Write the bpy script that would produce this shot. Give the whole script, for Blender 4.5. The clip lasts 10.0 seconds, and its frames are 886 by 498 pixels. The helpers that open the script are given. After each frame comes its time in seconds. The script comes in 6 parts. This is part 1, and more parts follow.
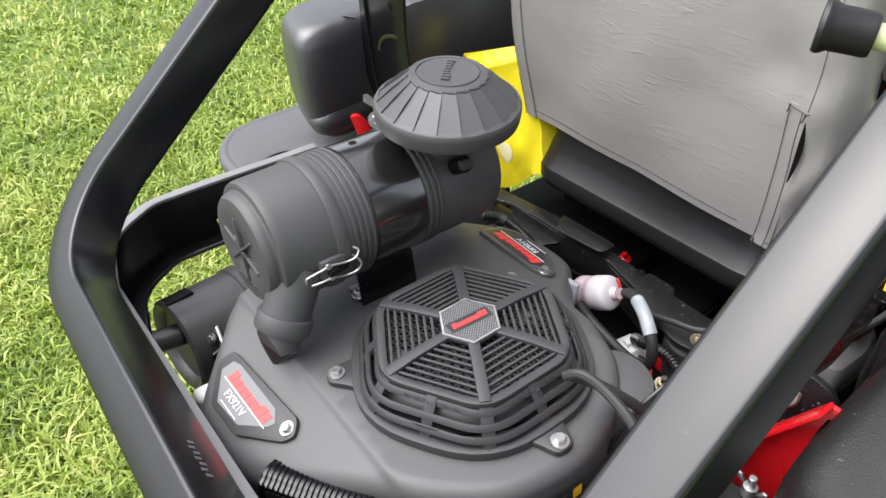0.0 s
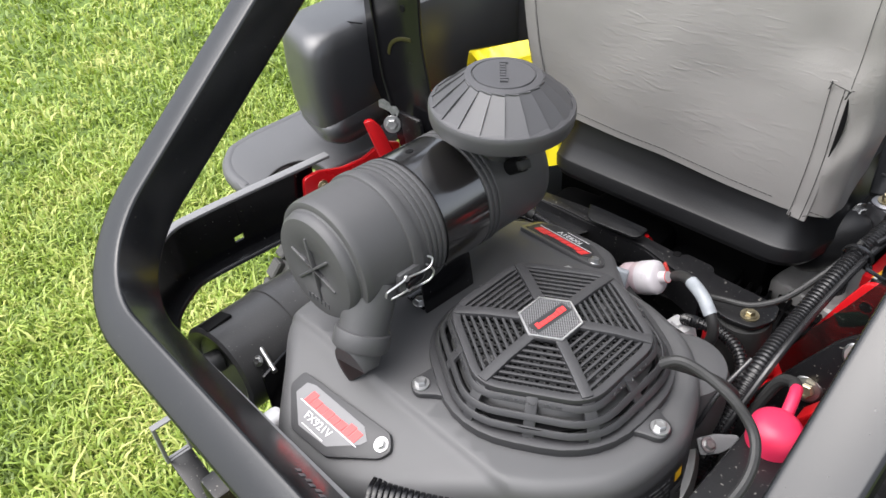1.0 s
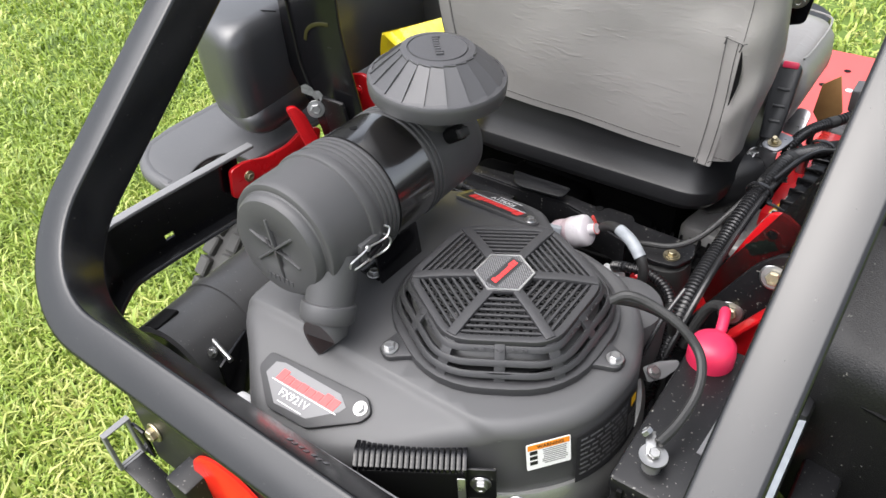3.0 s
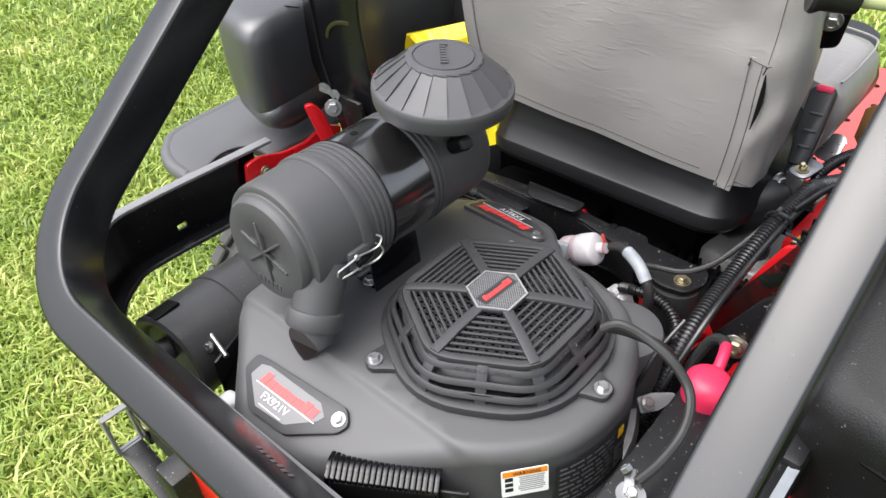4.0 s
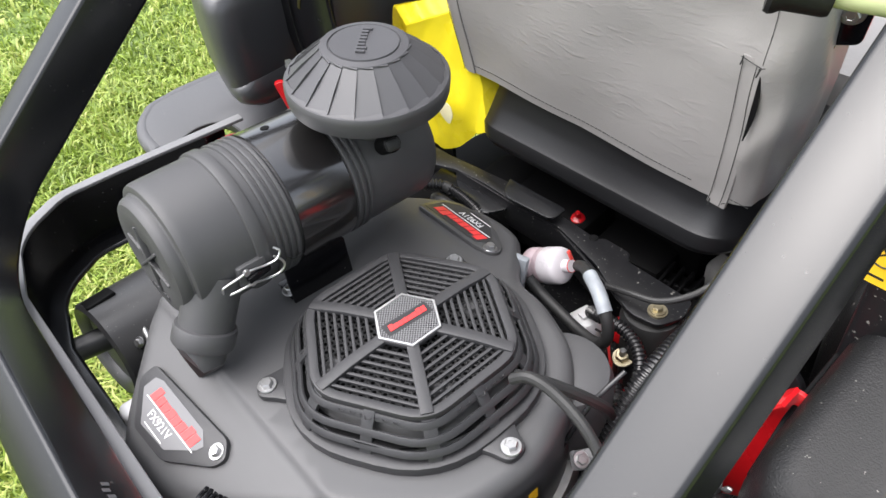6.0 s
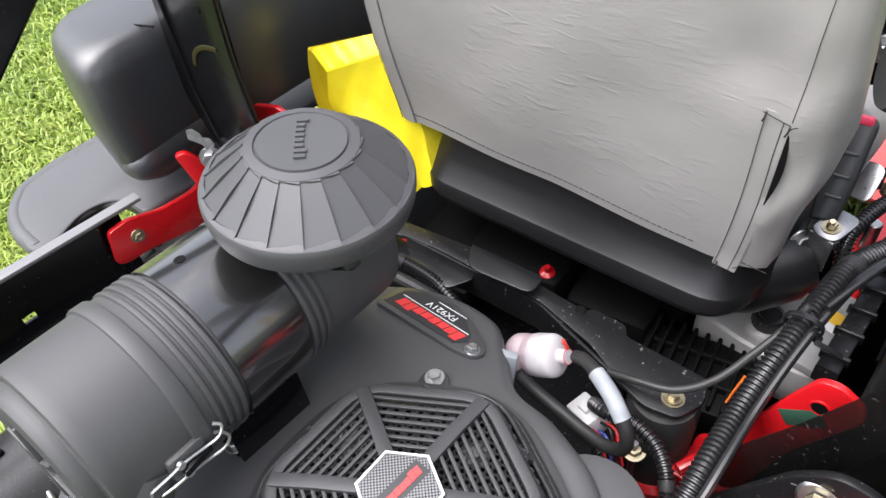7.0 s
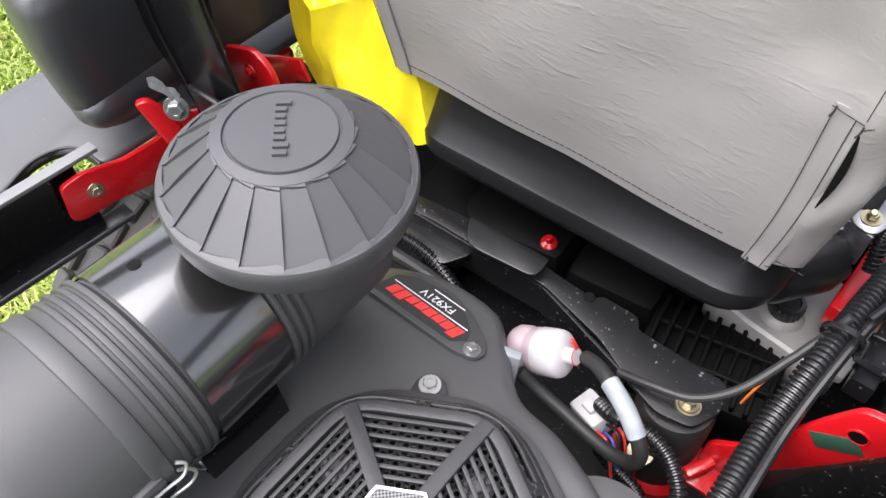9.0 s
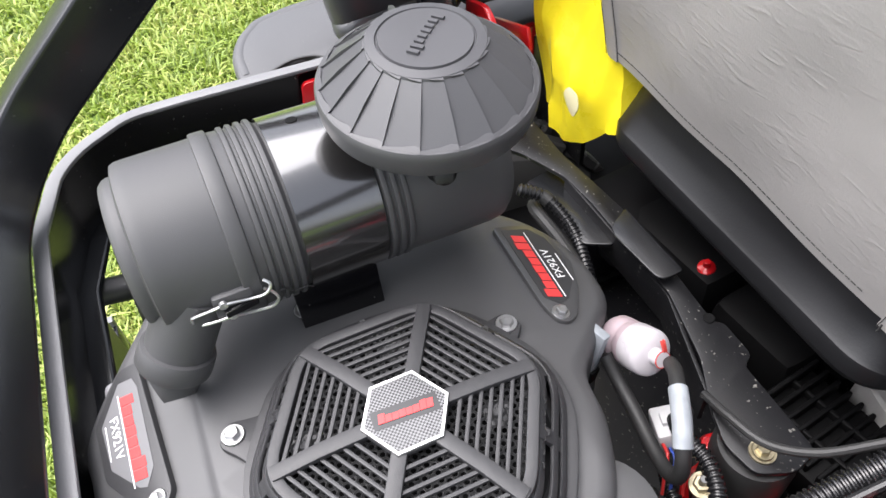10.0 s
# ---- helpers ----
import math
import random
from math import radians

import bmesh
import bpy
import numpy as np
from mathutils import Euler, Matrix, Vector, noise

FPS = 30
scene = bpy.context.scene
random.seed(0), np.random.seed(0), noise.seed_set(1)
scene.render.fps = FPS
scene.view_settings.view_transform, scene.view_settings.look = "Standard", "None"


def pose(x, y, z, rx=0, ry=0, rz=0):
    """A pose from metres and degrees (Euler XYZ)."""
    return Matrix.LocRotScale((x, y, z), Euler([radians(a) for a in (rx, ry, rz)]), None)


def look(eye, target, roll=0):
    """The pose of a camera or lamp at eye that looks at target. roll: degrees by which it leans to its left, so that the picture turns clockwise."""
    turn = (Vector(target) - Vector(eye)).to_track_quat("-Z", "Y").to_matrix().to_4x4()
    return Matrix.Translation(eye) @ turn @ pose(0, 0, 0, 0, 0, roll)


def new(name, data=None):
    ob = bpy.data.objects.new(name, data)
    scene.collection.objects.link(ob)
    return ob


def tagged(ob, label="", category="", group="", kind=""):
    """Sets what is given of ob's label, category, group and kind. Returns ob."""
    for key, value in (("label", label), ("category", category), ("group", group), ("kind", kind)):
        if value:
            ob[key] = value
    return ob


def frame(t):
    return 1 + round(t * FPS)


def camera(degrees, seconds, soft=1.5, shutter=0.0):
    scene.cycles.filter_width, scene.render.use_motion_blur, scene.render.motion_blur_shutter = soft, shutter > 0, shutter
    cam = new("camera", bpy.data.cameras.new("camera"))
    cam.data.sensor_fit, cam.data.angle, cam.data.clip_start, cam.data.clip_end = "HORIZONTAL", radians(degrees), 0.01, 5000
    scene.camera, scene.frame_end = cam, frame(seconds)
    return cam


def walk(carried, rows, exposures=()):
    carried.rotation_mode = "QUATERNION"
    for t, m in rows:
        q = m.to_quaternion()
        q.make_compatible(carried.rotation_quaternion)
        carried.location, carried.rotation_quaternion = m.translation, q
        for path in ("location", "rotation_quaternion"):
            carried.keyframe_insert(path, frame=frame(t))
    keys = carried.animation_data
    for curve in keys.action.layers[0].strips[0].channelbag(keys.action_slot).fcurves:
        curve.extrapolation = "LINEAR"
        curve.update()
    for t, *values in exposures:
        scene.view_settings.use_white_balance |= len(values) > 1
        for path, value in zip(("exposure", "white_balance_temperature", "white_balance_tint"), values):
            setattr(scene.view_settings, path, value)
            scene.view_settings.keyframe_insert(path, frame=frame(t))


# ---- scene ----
cam = camera(62.5, 10.0)
PATH = [
    (0, (0.429, -0.319, 1.364), (-0.881, 0.584, 0.152), -3.4),
    (0.5, (0.394, -0.366, 1.375), (-0.89, 0.558, 0.151), -4.6),
    (1, (0.335, -0.419, 1.383), (-0.856, 0.602, 0.143), -4.8),
    (1.5, (0.292, -0.458, 1.383), (-0.793, 0.657, 0.127), -4.7),
    (2, (0.287, -0.492, 1.382), (-0.711, 0.685, 0.111), -4.6),
    (2.5, (0.303, -0.508, 1.387), (-0.653, 0.7, 0.111), -4.1),
    (4, (0.345, -0.441, 1.393), (-0.71, 0.674, 0.11), -3.1),
    (4.5, (0.373, -0.403, 1.38), (-0.767, 0.618, 0.092), -3.7),
    (5, (0.419, -0.337, 1.364), (-0.783, 0.597, 0.067), -4.5),
    (5.2, (0.439, -0.318, 1.362), (-0.769, 0.595, 0.056), -4.7),
    (6.3, (0.328, -0.205, 1.359), (-0.811, 0.708, -0.009), -6.0),
    (6.5, (0.285, -0.183, 1.355), (-0.823, 0.766, -0.013), -6.3),
    (7, (0.209, -0.147, 1.349), (-0.771, 0.889, -0.053), -5.9),
    (7.5, (0.191, -0.126, 1.347), (-0.637, 0.972, -0.106), -4.4),
    (8, (0.173, -0.121, 1.339), (-0.562, 0.981, -0.159), -3.3),
    (8.5, (0.146, -0.106, 1.332), (-0.584, 0.943, -0.207), -2.5),
    (9, (0.127, -0.079, 1.332), (-0.701, 0.856, -0.23), -2.8),
    (9.5, (0.141, -0.07, 1.323), (-0.889, 0.637, -0.238), -4.9),
    (10, (0.253, -0.045, 1.321), (-0.996, 0.396, -0.178), -5.7),
]
walk(cam, [(t, look(eye, target, roll)) for t, eye, target, roll in PATH], [(0, 1.2, 6500, 10), (5.2, 1.2, 6500, 10), (6.3, 1.32, 6450, 11), (7, 1.38, 6400, 12), (8, 1.43, 6420, 13), (8.5, 1.46, 6440, 13), (9, 1.48, 6460, 13), (9.5, 1.55, 6440, 12), (10, 1.48, 6450, 12)])

# ---- world and light: a bright overcast afternoon ----
world = bpy.data.worlds.new("overcast_sky")
scene.world = world
world.use_nodes = True
wn, wl = world.node_tree.nodes, world.node_tree.links
sky = wn.new("ShaderNodeTexSky")
sky.sky_type = "NISHITA"
sky.sun_disc = False
sky.sun_elevation, sky.sun_rotation = radians(67), radians(207)
sky.dust_density, sky.air_density = 4.0, 1.0
pale = wn.new("ShaderNodeHueSaturation")
pale.inputs["Saturation"].default_value = 0.36
wl.new(sky.outputs[0], pale.inputs["Color"])
wl.new(pale.outputs[0], wn["Background"].inputs[0])
wn["Background"].inputs[1].default_value = 0.15
sun = new("sun", bpy.data.lights.new("sun", "SUN"))
sun.data.energy, sun.data.angle, sun.data.color = 2.3, radians(80), (1.0, 0.98, 0.995)
sun.matrix_world = look((-1.0, -2.0, 5.4), (0, 0, 0.8))

# ---- mesh helpers ----
V = Vector


def finish(ob, parent):
    if parent is not None:
        ob.parent = parent
        ob.matrix_parent_inverse = parent.matrix_world.inverted()
    return ob


def part(name, bm, material, parent=None, label="", smooth=35):
    """One bmesh becomes one mesh object, in world places, under its parent."""
    bmesh.ops.recalc_face_normals(bm, faces=bm.faces)
    me = bpy.data.meshes.new(name)
    lim = radians(smooth)
    for f in bm.faces:
        f.smooth = True
    for e in bm.edges:
        e.smooth = len(e.link_faces) == 2 and e.calc_face_angle(0) < lim
    bm.to_mesh(me)
    bm.free()
    me.materials.append(material)
    return tagged(finish(new(name, me), parent), label)


def thing(name, at, label, category, group="", kind=""):
    ob = new(name)
    ob.location = at
    ob.empty_display_size = 0.05
    bpy.context.view_layer.update()
    return tagged(ob, label, category, group, kind)


def spun(profile, segs=40, m=None, closed=True, bm=None):
    """A turned solid: rows of (radius, height) round the z axis, laid by m."""
    bm = bm or bmesh.new()
    m = m or Matrix()
    rings = []
    for r, h in profile:
        if r < 1e-6:
            rings.append([bm.verts.new(m @ V((0, 0, h)))])
        else:
            rings.append([bm.verts.new(m @ V((r * math.cos(2 * math.pi * i / segs), r * math.sin(2 * math.pi * i / segs), h))) for i in range(segs)])
    for a, b in zip(rings, rings[1:]):
        for i in range(segs):
            q = [a[i % len(a)], a[(i + 1) % len(a)], b[(i + 1) % len(b)], b[i % len(b)]]
            q = list(dict.fromkeys(q))
            if len(q) > 2:
                bm.faces.new(q)
    if closed:
        for ring in (rings[0], rings[-1]):
            if len(ring) > 2:
                bm.faces.new(ring)
    return bm


def axis(a, b):
    """The pose whose z axis runs from a to b."""
    d = V(b) - V(a)
    return Matrix.Translation(a) @ d.to_track_quat("Z", "Y").to_matrix().to_4x4()


def rod(a, b, r, segs=16, bevel=0.15, bm=None):
    d, k = (V(b) - V(a)).length, r * bevel
    return spun([(0, 0), (r - k, 0), (r, k), (r, d - k), (r - k, d), (0, d)], segs, axis(a, b), bm=bm)


def box(size, m=None, bevel=0.003, segs=2, bm=None):
    """A block with rounded edges, its middle at the pose m."""
    own = bmesh.new()
    bmesh.ops.create_cube(own, size=1.0)
    bmesh.ops.scale(own, vec=size, verts=own.verts)
    if bevel:
        bmesh.ops.bevel(own, geom=own.edges[:], offset=min(bevel, 0.45 * min(size)), segments=segs, affect="EDGES", profile=0.5)
    bmesh.ops.transform(own, matrix=m or Matrix(), verts=own.verts)
    return joined(bm, own)


def joined(bm, own):
    if bm is None:
        return own
    me = bpy.data.meshes.new("tmp")
    own.to_mesh(me)
    own.free()
    bm.from_mesh(me)
    bpy.data.meshes.remove(me)
    return bm


def slab(outline, thick, m=None, bevel=0.002, segs=2, bm=None, holes=()):
    """A plate cut to an outline in its own xy plane, from z 0 up to thick."""
    own = bmesh.new()
    vs = [own.verts.new((x, y, 0)) for x, y in outline]
    f = own.faces.new(vs)
    if f.normal.z < 0:
        f.normal_flip()
    own.normal_update()
    ret = bmesh.ops.extrude_face_region(own, geom=[f])
    bmesh.ops.translate(own, vec=(0, 0, thick), verts=[v for v in ret["geom"] if isinstance(v, bmesh.types.BMVert)])
    if bevel:
        rim = [e for e in own.edges if abs(e.verts[0].co.z - e.verts[1].co.z) < 1e-6]
        bmesh.ops.bevel(own, geom=rim, offset=bevel, segments=segs, affect="EDGES", profile=0.5)
    bmesh.ops.transform(own, matrix=m or Matrix(), verts=own.verts)
    return joined(bm, own)


def rounded(pts, r, n=5):
    """A closed outline with its corners rounded; r one radius or one for each corner."""
    out, c = [], len(pts)
    for i, p in enumerate(pts):
        p, a, b = V(p), V(pts[i - 1]), V(pts[(i + 1) % c])
        k = r[i] if isinstance(r, (list, tuple)) else r
        k = min(k, 0.45 * (a - p).length, 0.45 * (b - p).length)
        s, e = p + (a - p).normalized() * k, p + (b - p).normalized() * k
        for j in range(n + 1):
            t = j / n
            out.append(tuple((1 - t) ** 2 * s + 2 * t * (1 - t) * p + t * t * e))
    return out


def glide(pts, n=8, closed=False):
    """Points on a smooth curve through pts."""
    P = [V(p) for p in pts]
    c, out = len(P), []
    for i in range(c if closed else c - 1):
        if closed:
            a, b, d, e = P[i - 1], P[i], P[(i + 1) % c], P[(i + 2) % c]
        else:
            a, b, d, e = P[max(i - 1, 0)], P[i], P[i + 1], P[min(i + 2, c - 1)]
        for j in range(n):
            t = j / n
            out.append(0.5 * ((2 * b) + (d - a) * t + (2 * a - 5 * b + 4 * d - e) * t * t + (3 * b - a - 3 * d + e) * t ** 3))
    if not closed:
        out.append(P[-1])
    return out


def swept(path, section, up=None, closed=False, scale=None, bm=None):
    """A section (x, y points) carried along a path. up: holds the section's y axis to that side."""
    bm = bm or bmesh.new()
    rings, c = [], len(path)
    nrm = None
    for i, p in enumerate(path):
        a = path[i - 1] if (i or closed) else path[i]
        b = path[(i + 1) % c] if (i < c - 1 or closed) else path[i]
        d = (V(b) - V(a)).normalized()
        if up is not None:
            y = V(up) - d * V(up).dot(d)
        elif nrm is None:
            y = d.orthogonal()
        else:
            y = nrm - d * nrm.dot(d)
        y.normalize()
        nrm = y
        x = y.cross(d)
        k = scale(i / max(c - 1, 1)) if scale else 1.0
        rings.append([bm.verts.new(V(p) + x * (sx * k) + y * (sy * k)) for sx, sy in section])
    n = len(section)
    for i in range(c if closed else c - 1):
        a, b = rings[i], rings[(i + 1) % c]
        for j in range(n):
            bm.faces.new((a[j], a[(j + 1) % n], b[(j + 1) % n], b[j]))
    if not closed:
        bm.faces.new(rings[0])
        bm.faces.new(rings[-1][::-1])
    return bm


def circle(r, n=12):
    return [(r * math.cos(2 * math.pi * i / n), r * math.sin(2 * math.pi * i / n)) for i in range(n)]


def hose(pts, r, n=10, segs=12, bm=None):
    return swept(glide(pts, n), circle(r, segs), bm=bm)


def loom(pts, r, pitch=0.0050, segs=14, bm=None):
    """A corrugated hose: rings along a smooth curve."""
    fine = glide(pts, 30)
    d = [0.0]
    for a, b in zip(fine, fine[1:]):
        d.append(d[-1] + (b - a).length)
    count = int(d[-1] / pitch) * 4
    s = np.linspace(0, d[-1], count)
    xyz = [np.interp(s, d, [p[k] for p in fine]) for k in range(3)]
    path = [V((xyz[0][i], xyz[1][i], xyz[2][i])) for i in range(count)]
    wave = (1.0, 1.0, 0.78, 0.78)
    return swept(path, circle(r, segs), bm=bm, scale=lambda t: wave[round(t * (count - 1)) % 4])


def lofted(rings, bm=None, caps=True):
    bm = bm or bmesh.new()
    rows = [[bm.verts.new(p) for p in ring] for ring in rings]
    for a, b in zip(rows, rows[1:]):
        n = len(a)
        for i in range(n):
            bm.faces.new((a[i], a[(i + 1) % n], b[(i + 1) % n], b[i]))
    if caps:
        bm.faces.new(rows[0])
        bm.faces.new(rows[-1][::-1])
    return bm


def plane_pose(o, x_dir, side):
    """A pose at o with its x axis along x_dir and its y axis leaning to side."""
    x = V(x_dir).normalized()
    z = x.cross(V(side)).normalized()
    y = z.cross(x)
    m = Matrix((x, y, z)).transposed().to_4x4()
    m.translation = V(o)
    return m


def hex_bolt(at, n, r, material, parent, washer=True, name="bolt", steel_label="zinc-plated hex bolt"):
    """A flanged hex bolt whose head points along n."""
    m = axis(at, V(at) + V(n))
    bm = spun([(0, 0), (1.5 * r, 0), (1.55 * r, 0.12 * r), (1.45 * r, 0.3 * r), (0, 0.3 * r)], 20, m) if washer else bmesh.new()
    spun([(0, 0.25 * r), (r, 0.25 * r), (r, 0.95 * r), (0.85 * r, 1.1 * r), (0.5 * r, 1.1 * r), (0.45 * r, 1.02 * r), (0, 1.02 * r)], 6, m, bm=bm)
    return part(name, bm, material, parent, steel_label, smooth=25)


def bars(m, spec, material, parent, name="print", label="", thick=.0004):
    """Flat printed bars: rows of x, y, width, height in the plane of m."""
    bm = bmesh.new()
    for x, y, w, h in spec:
        slab([(x - w / 2, y - h / 2), (x + w / 2, y - h / 2), (x + w / 2, y + h / 2), (x - w / 2, y + h / 2)], thick, m, 0, bm=bm)
    return part(name, bm, material, parent, label)


# ---- materials ----
def surface(name, base, rough=0.5, metal=0.0, grain=0.0, grain_size=400.0, blotch=0.12, blotch_size=9.0, rough_var=0.1, coat=0.0, dust=0.0, speck=0.72, sheen=0.0, spec=0.5):
    """A painted, moulded or metal surface: base colour with broad blotches, fine grain in the relief, uneven gloss, and specks of dust."""
    mat = bpy.data.materials.new(name)
    mat.use_nodes = True
    n, l = mat.node_tree.nodes, mat.node_tree.links
    b = n["Principled BSDF"]
    tc = n.new("ShaderNodeTexCoord")
    broad = n.new("ShaderNodeTexNoise")
    broad.inputs["Scale"].default_value, broad.inputs["Detail"].default_value = blotch_size, 6
    l.new(tc.outputs["Object"], broad.inputs["Vector"])
    fine = n.new("ShaderNodeTexNoise")
    fine.inputs["Scale"].default_value, fine.inputs["Detail"].default_value = grain_size, 3
    l.new(tc.outputs["Object"], fine.inputs["Vector"])
    mix = n.new("ShaderNodeMix")
    mix.data_type = "RGBA"
    mix.inputs["A"].default_value = (*[c * (1 - blotch) for c in base], 1)
    mix.inputs["B"].default_value = (*[min(1, c * (1 + blotch)) for c in base], 1)
    l.new(broad.outputs["Fac"], mix.inputs["Factor"])
    colour = mix.outputs["Result"]
    if dust:
        specks = n.new("ShaderNodeTexNoise")
        specks.inputs["Scale"].default_value, specks.inputs["Detail"].default_value = 230, 2
        l.new(tc.outputs["Object"], specks.inputs["Vector"])
        ramp = n.new("ShaderNodeMapRange")
        ramp.inputs["From Min"].default_value, ramp.inputs["From Max"].default_value = speck, speck + 0.05
        ramp.inputs["To Max"].default_value = dust
        l.new(specks.outputs["Fac"], ramp.inputs["Value"])
        dm = n.new("ShaderNodeMix")
        dm.data_type = "RGBA"
        l.new(ramp.outputs[0], dm.inputs["Factor"])
        l.new(colour, dm.inputs["A"])
        dm.inputs["B"].default_value = (0.35, 0.34, 0.31, 1)
        colour = dm.outputs["Result"]
    l.new(colour, b.inputs["Base Color"])
    rr = n.new("ShaderNodeMapRange")
    rr.inputs["To Min"].default_value, rr.inputs["To Max"].default_value = max(0.02, rough - rough_var), min(1, rough + rough_var)
    l.new(broad.outputs["Fac"], rr.inputs["Value"])
    l.new(rr.outputs[0], b.inputs["Roughness"])
    b.inputs["Metallic"].default_value = metal
    b.inputs["Coat Weight"].default_value = coat
    b.inputs["Coat Roughness"].default_value = 0.08
    b.inputs["Specular IOR Level"].default_value = spec
    b.inputs["Sheen Weight"].default_value = sheen
    if grain:
        bump = n.new("ShaderNodeBump")
        bump.inputs["Strength"].default_value, bump.inputs["Distance"].default_value = grain, 0.001
        l.new(fine.outputs["Fac"], bump.inputs["Height"])
        l.new(bump.outputs[0], b.inputs["Normal"])
    return mat


def tweak(mat):
    return mat.node_tree.nodes, mat.node_tree.links, mat.node_tree.nodes["Principled BSDF"]


M_BAR = surface("satin_black_powder_coat", (0.0085, 0.0089, 0.0100), 0.23, grain=0.05, grain_size=900, rough_var=0.05, dust=0.10, spec=0.58)
M_BLACK = surface("gloss_black_paint", (0.004, 0.004, 0.005), 0.2, grain=0.05, dust=0.35, spec=0.4)
M_POST = surface("gloss_black_post_paint", (0.006, 0.006, 0.007), 0.24, grain=0.05, dust=0.08, speck=0.8, spec=0.45)
M_FRAME = surface("black_frame_paint", (0.008, 0.008, 0.009), 0.36, grain=0.1, dust=0.4, speck=0.67, spec=0.34)
M_SHROUD = surface("charcoal_moulded_plastic", (0.068, 0.068, 0.070), 0.5, grain=0.14, grain_size=1400, blotch=0.06)
M_GUARD = surface("dark_grey_nylon", (0.031, 0.031, 0.033), 0.45, grain=0.25, grain_size=1400)
M_CAN = surface("black_textured_polymer", (0.056, 0.056, 0.058), 0.52, grain=0.14, grain_size=1500)
M_CAP = surface("matt_black_cap_plastic", (0.055, 0.055, 0.059), 0.46, grain=0.14, grain_size=1400)
M_BAND = surface("glossy_black_steel_band", (0.009, 0.0085, 0.0085), 0.24, rough_var=0.05, coat=1.0, spec=0.8)
M_BAND.node_tree.nodes["Principled BSDF"].inputs["Coat IOR"].default_value = 1.9
M_BAND.node_tree.nodes["Principled BSDF"].inputs["Coat Roughness"].default_value = 0.11
M_SCREEN = surface("black_perforated_screen", (0.055, 0.055, 0.056), 0.34)
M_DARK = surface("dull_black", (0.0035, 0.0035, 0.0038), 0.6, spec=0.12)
M_TANK = surface("rotomoulded_black_polyethylene", (0.046, 0.047, 0.050), 0.34, grain=0.25, grain_size=700, blotch=0.1, spec=0.9)
M_HIDE = surface("rough_black_polyethylene", (0.0065, 0.0065, 0.0068), 0.40, spec=0.35, grain=0.5, grain_size=650, dust=0.5, blotch=0.3)
M_FENDER = surface("grey_fender_plastic", (0.075, 0.076, 0.080), 0.5, grain=0.3, grain_size=700, dust=0.4)
M_RUBBER = surface("black_rubber", (0.018, 0.018, 0.018), 0.55, grain=0.2)
M_LOOM = surface("black_conduit", (0.012, 0.012, 0.013), 0.27, spec=0.6)
M_TYRE = surface("tyre_rubber", (0.060, 0.059, 0.057), 0.75, grain=0.4, grain_size=300)
M_RED = surface("gloss_red_enamel", (0.52, 0.008, 0.012), 0.28, coat=0.4, blotch=0.08)
M_DECKRED = surface("worn_red_floor_paint", (0.56, 0.075, 0.07), 0.5, blotch=0.2)
M_PINK = surface("pink_red_vinyl_boot", (0.56, 0.020, 0.070), 0.4, blotch=0.1)
M_ZINC = surface("zinc_plate", (0.42, 0.42, 0.42), 0.36, metal=1.0, blotch=0.2, blotch_size=60)
M_GOLD = surface("yellow_zinc_plate", (0.44, 0.39, 0.27), 0.42, metal=1.0, blotch=0.25, blotch_size=60)
M_CHROME = surface("bright_spring_wire", (0.80, 0.80, 0.80), 0.36, metal=1.0)
M_ALU = surface("cast_aluminium", (0.50, 0.50, 0.49), 0.42, metal=0.9, grain=0.4, blotch=0.2)
M_SILVER = surface("grey_shield_film", (0.13, 0.13, 0.135), 0.38, blotch=0.1)
M_FOIL = surface("bright_foil", (0.55, 0.55, 0.55), 0.3, metal=0.9, blotch=0.3, blotch_size=90)
M_LOGO = surface("red_print", (0.72, 0.045, 0.045), 0.4)
M_WHITE = surface("white_print", (0.78, 0.78, 0.78), 0.5)
M_LABELDARK = surface("dark_label_film", (0.030, 0.030, 0.032), 0.35)
M_INK = surface("black_print", (0.012, 0.012, 0.012), 0.5)
M_WORNINK = surface("worn_grey_print", (0.09, 0.09, 0.095), 0.5, blotch=0.5, blotch_size=200)
M_GREYINK = surface("grey_print", (0.25, 0.25, 0.25), 0.5)
M_ORANGE = surface("orange_print", (0.80, 0.25, 0.02), 0.5)
M_SAFETY = surface("yellow_safety_print", (0.85, 0.50, 0.02), 0.45)
M_WRAP = surface("white_tape", (0.25, 0.27, 0.29), 0.4, blotch=0.35, blotch_size=60)
M_PLUG = surface("milky_pink_plastic", (0.43, 0.34, 0.365), 0.35, blotch=0.1, blotch_size=30)
M_CONN = surface("natural_nylon", (0.55, 0.55, 0.56), 0.4)
M_GREEN = surface("green_film", (0.03, 0.075, 0.05), 0.35)
M_STITCH = surface("black_thread", (0.02, 0.02, 0.02), 0.8)
M_GREASE = surface("orange_wire", (0.8, 0.18, 0.02), 0.4)


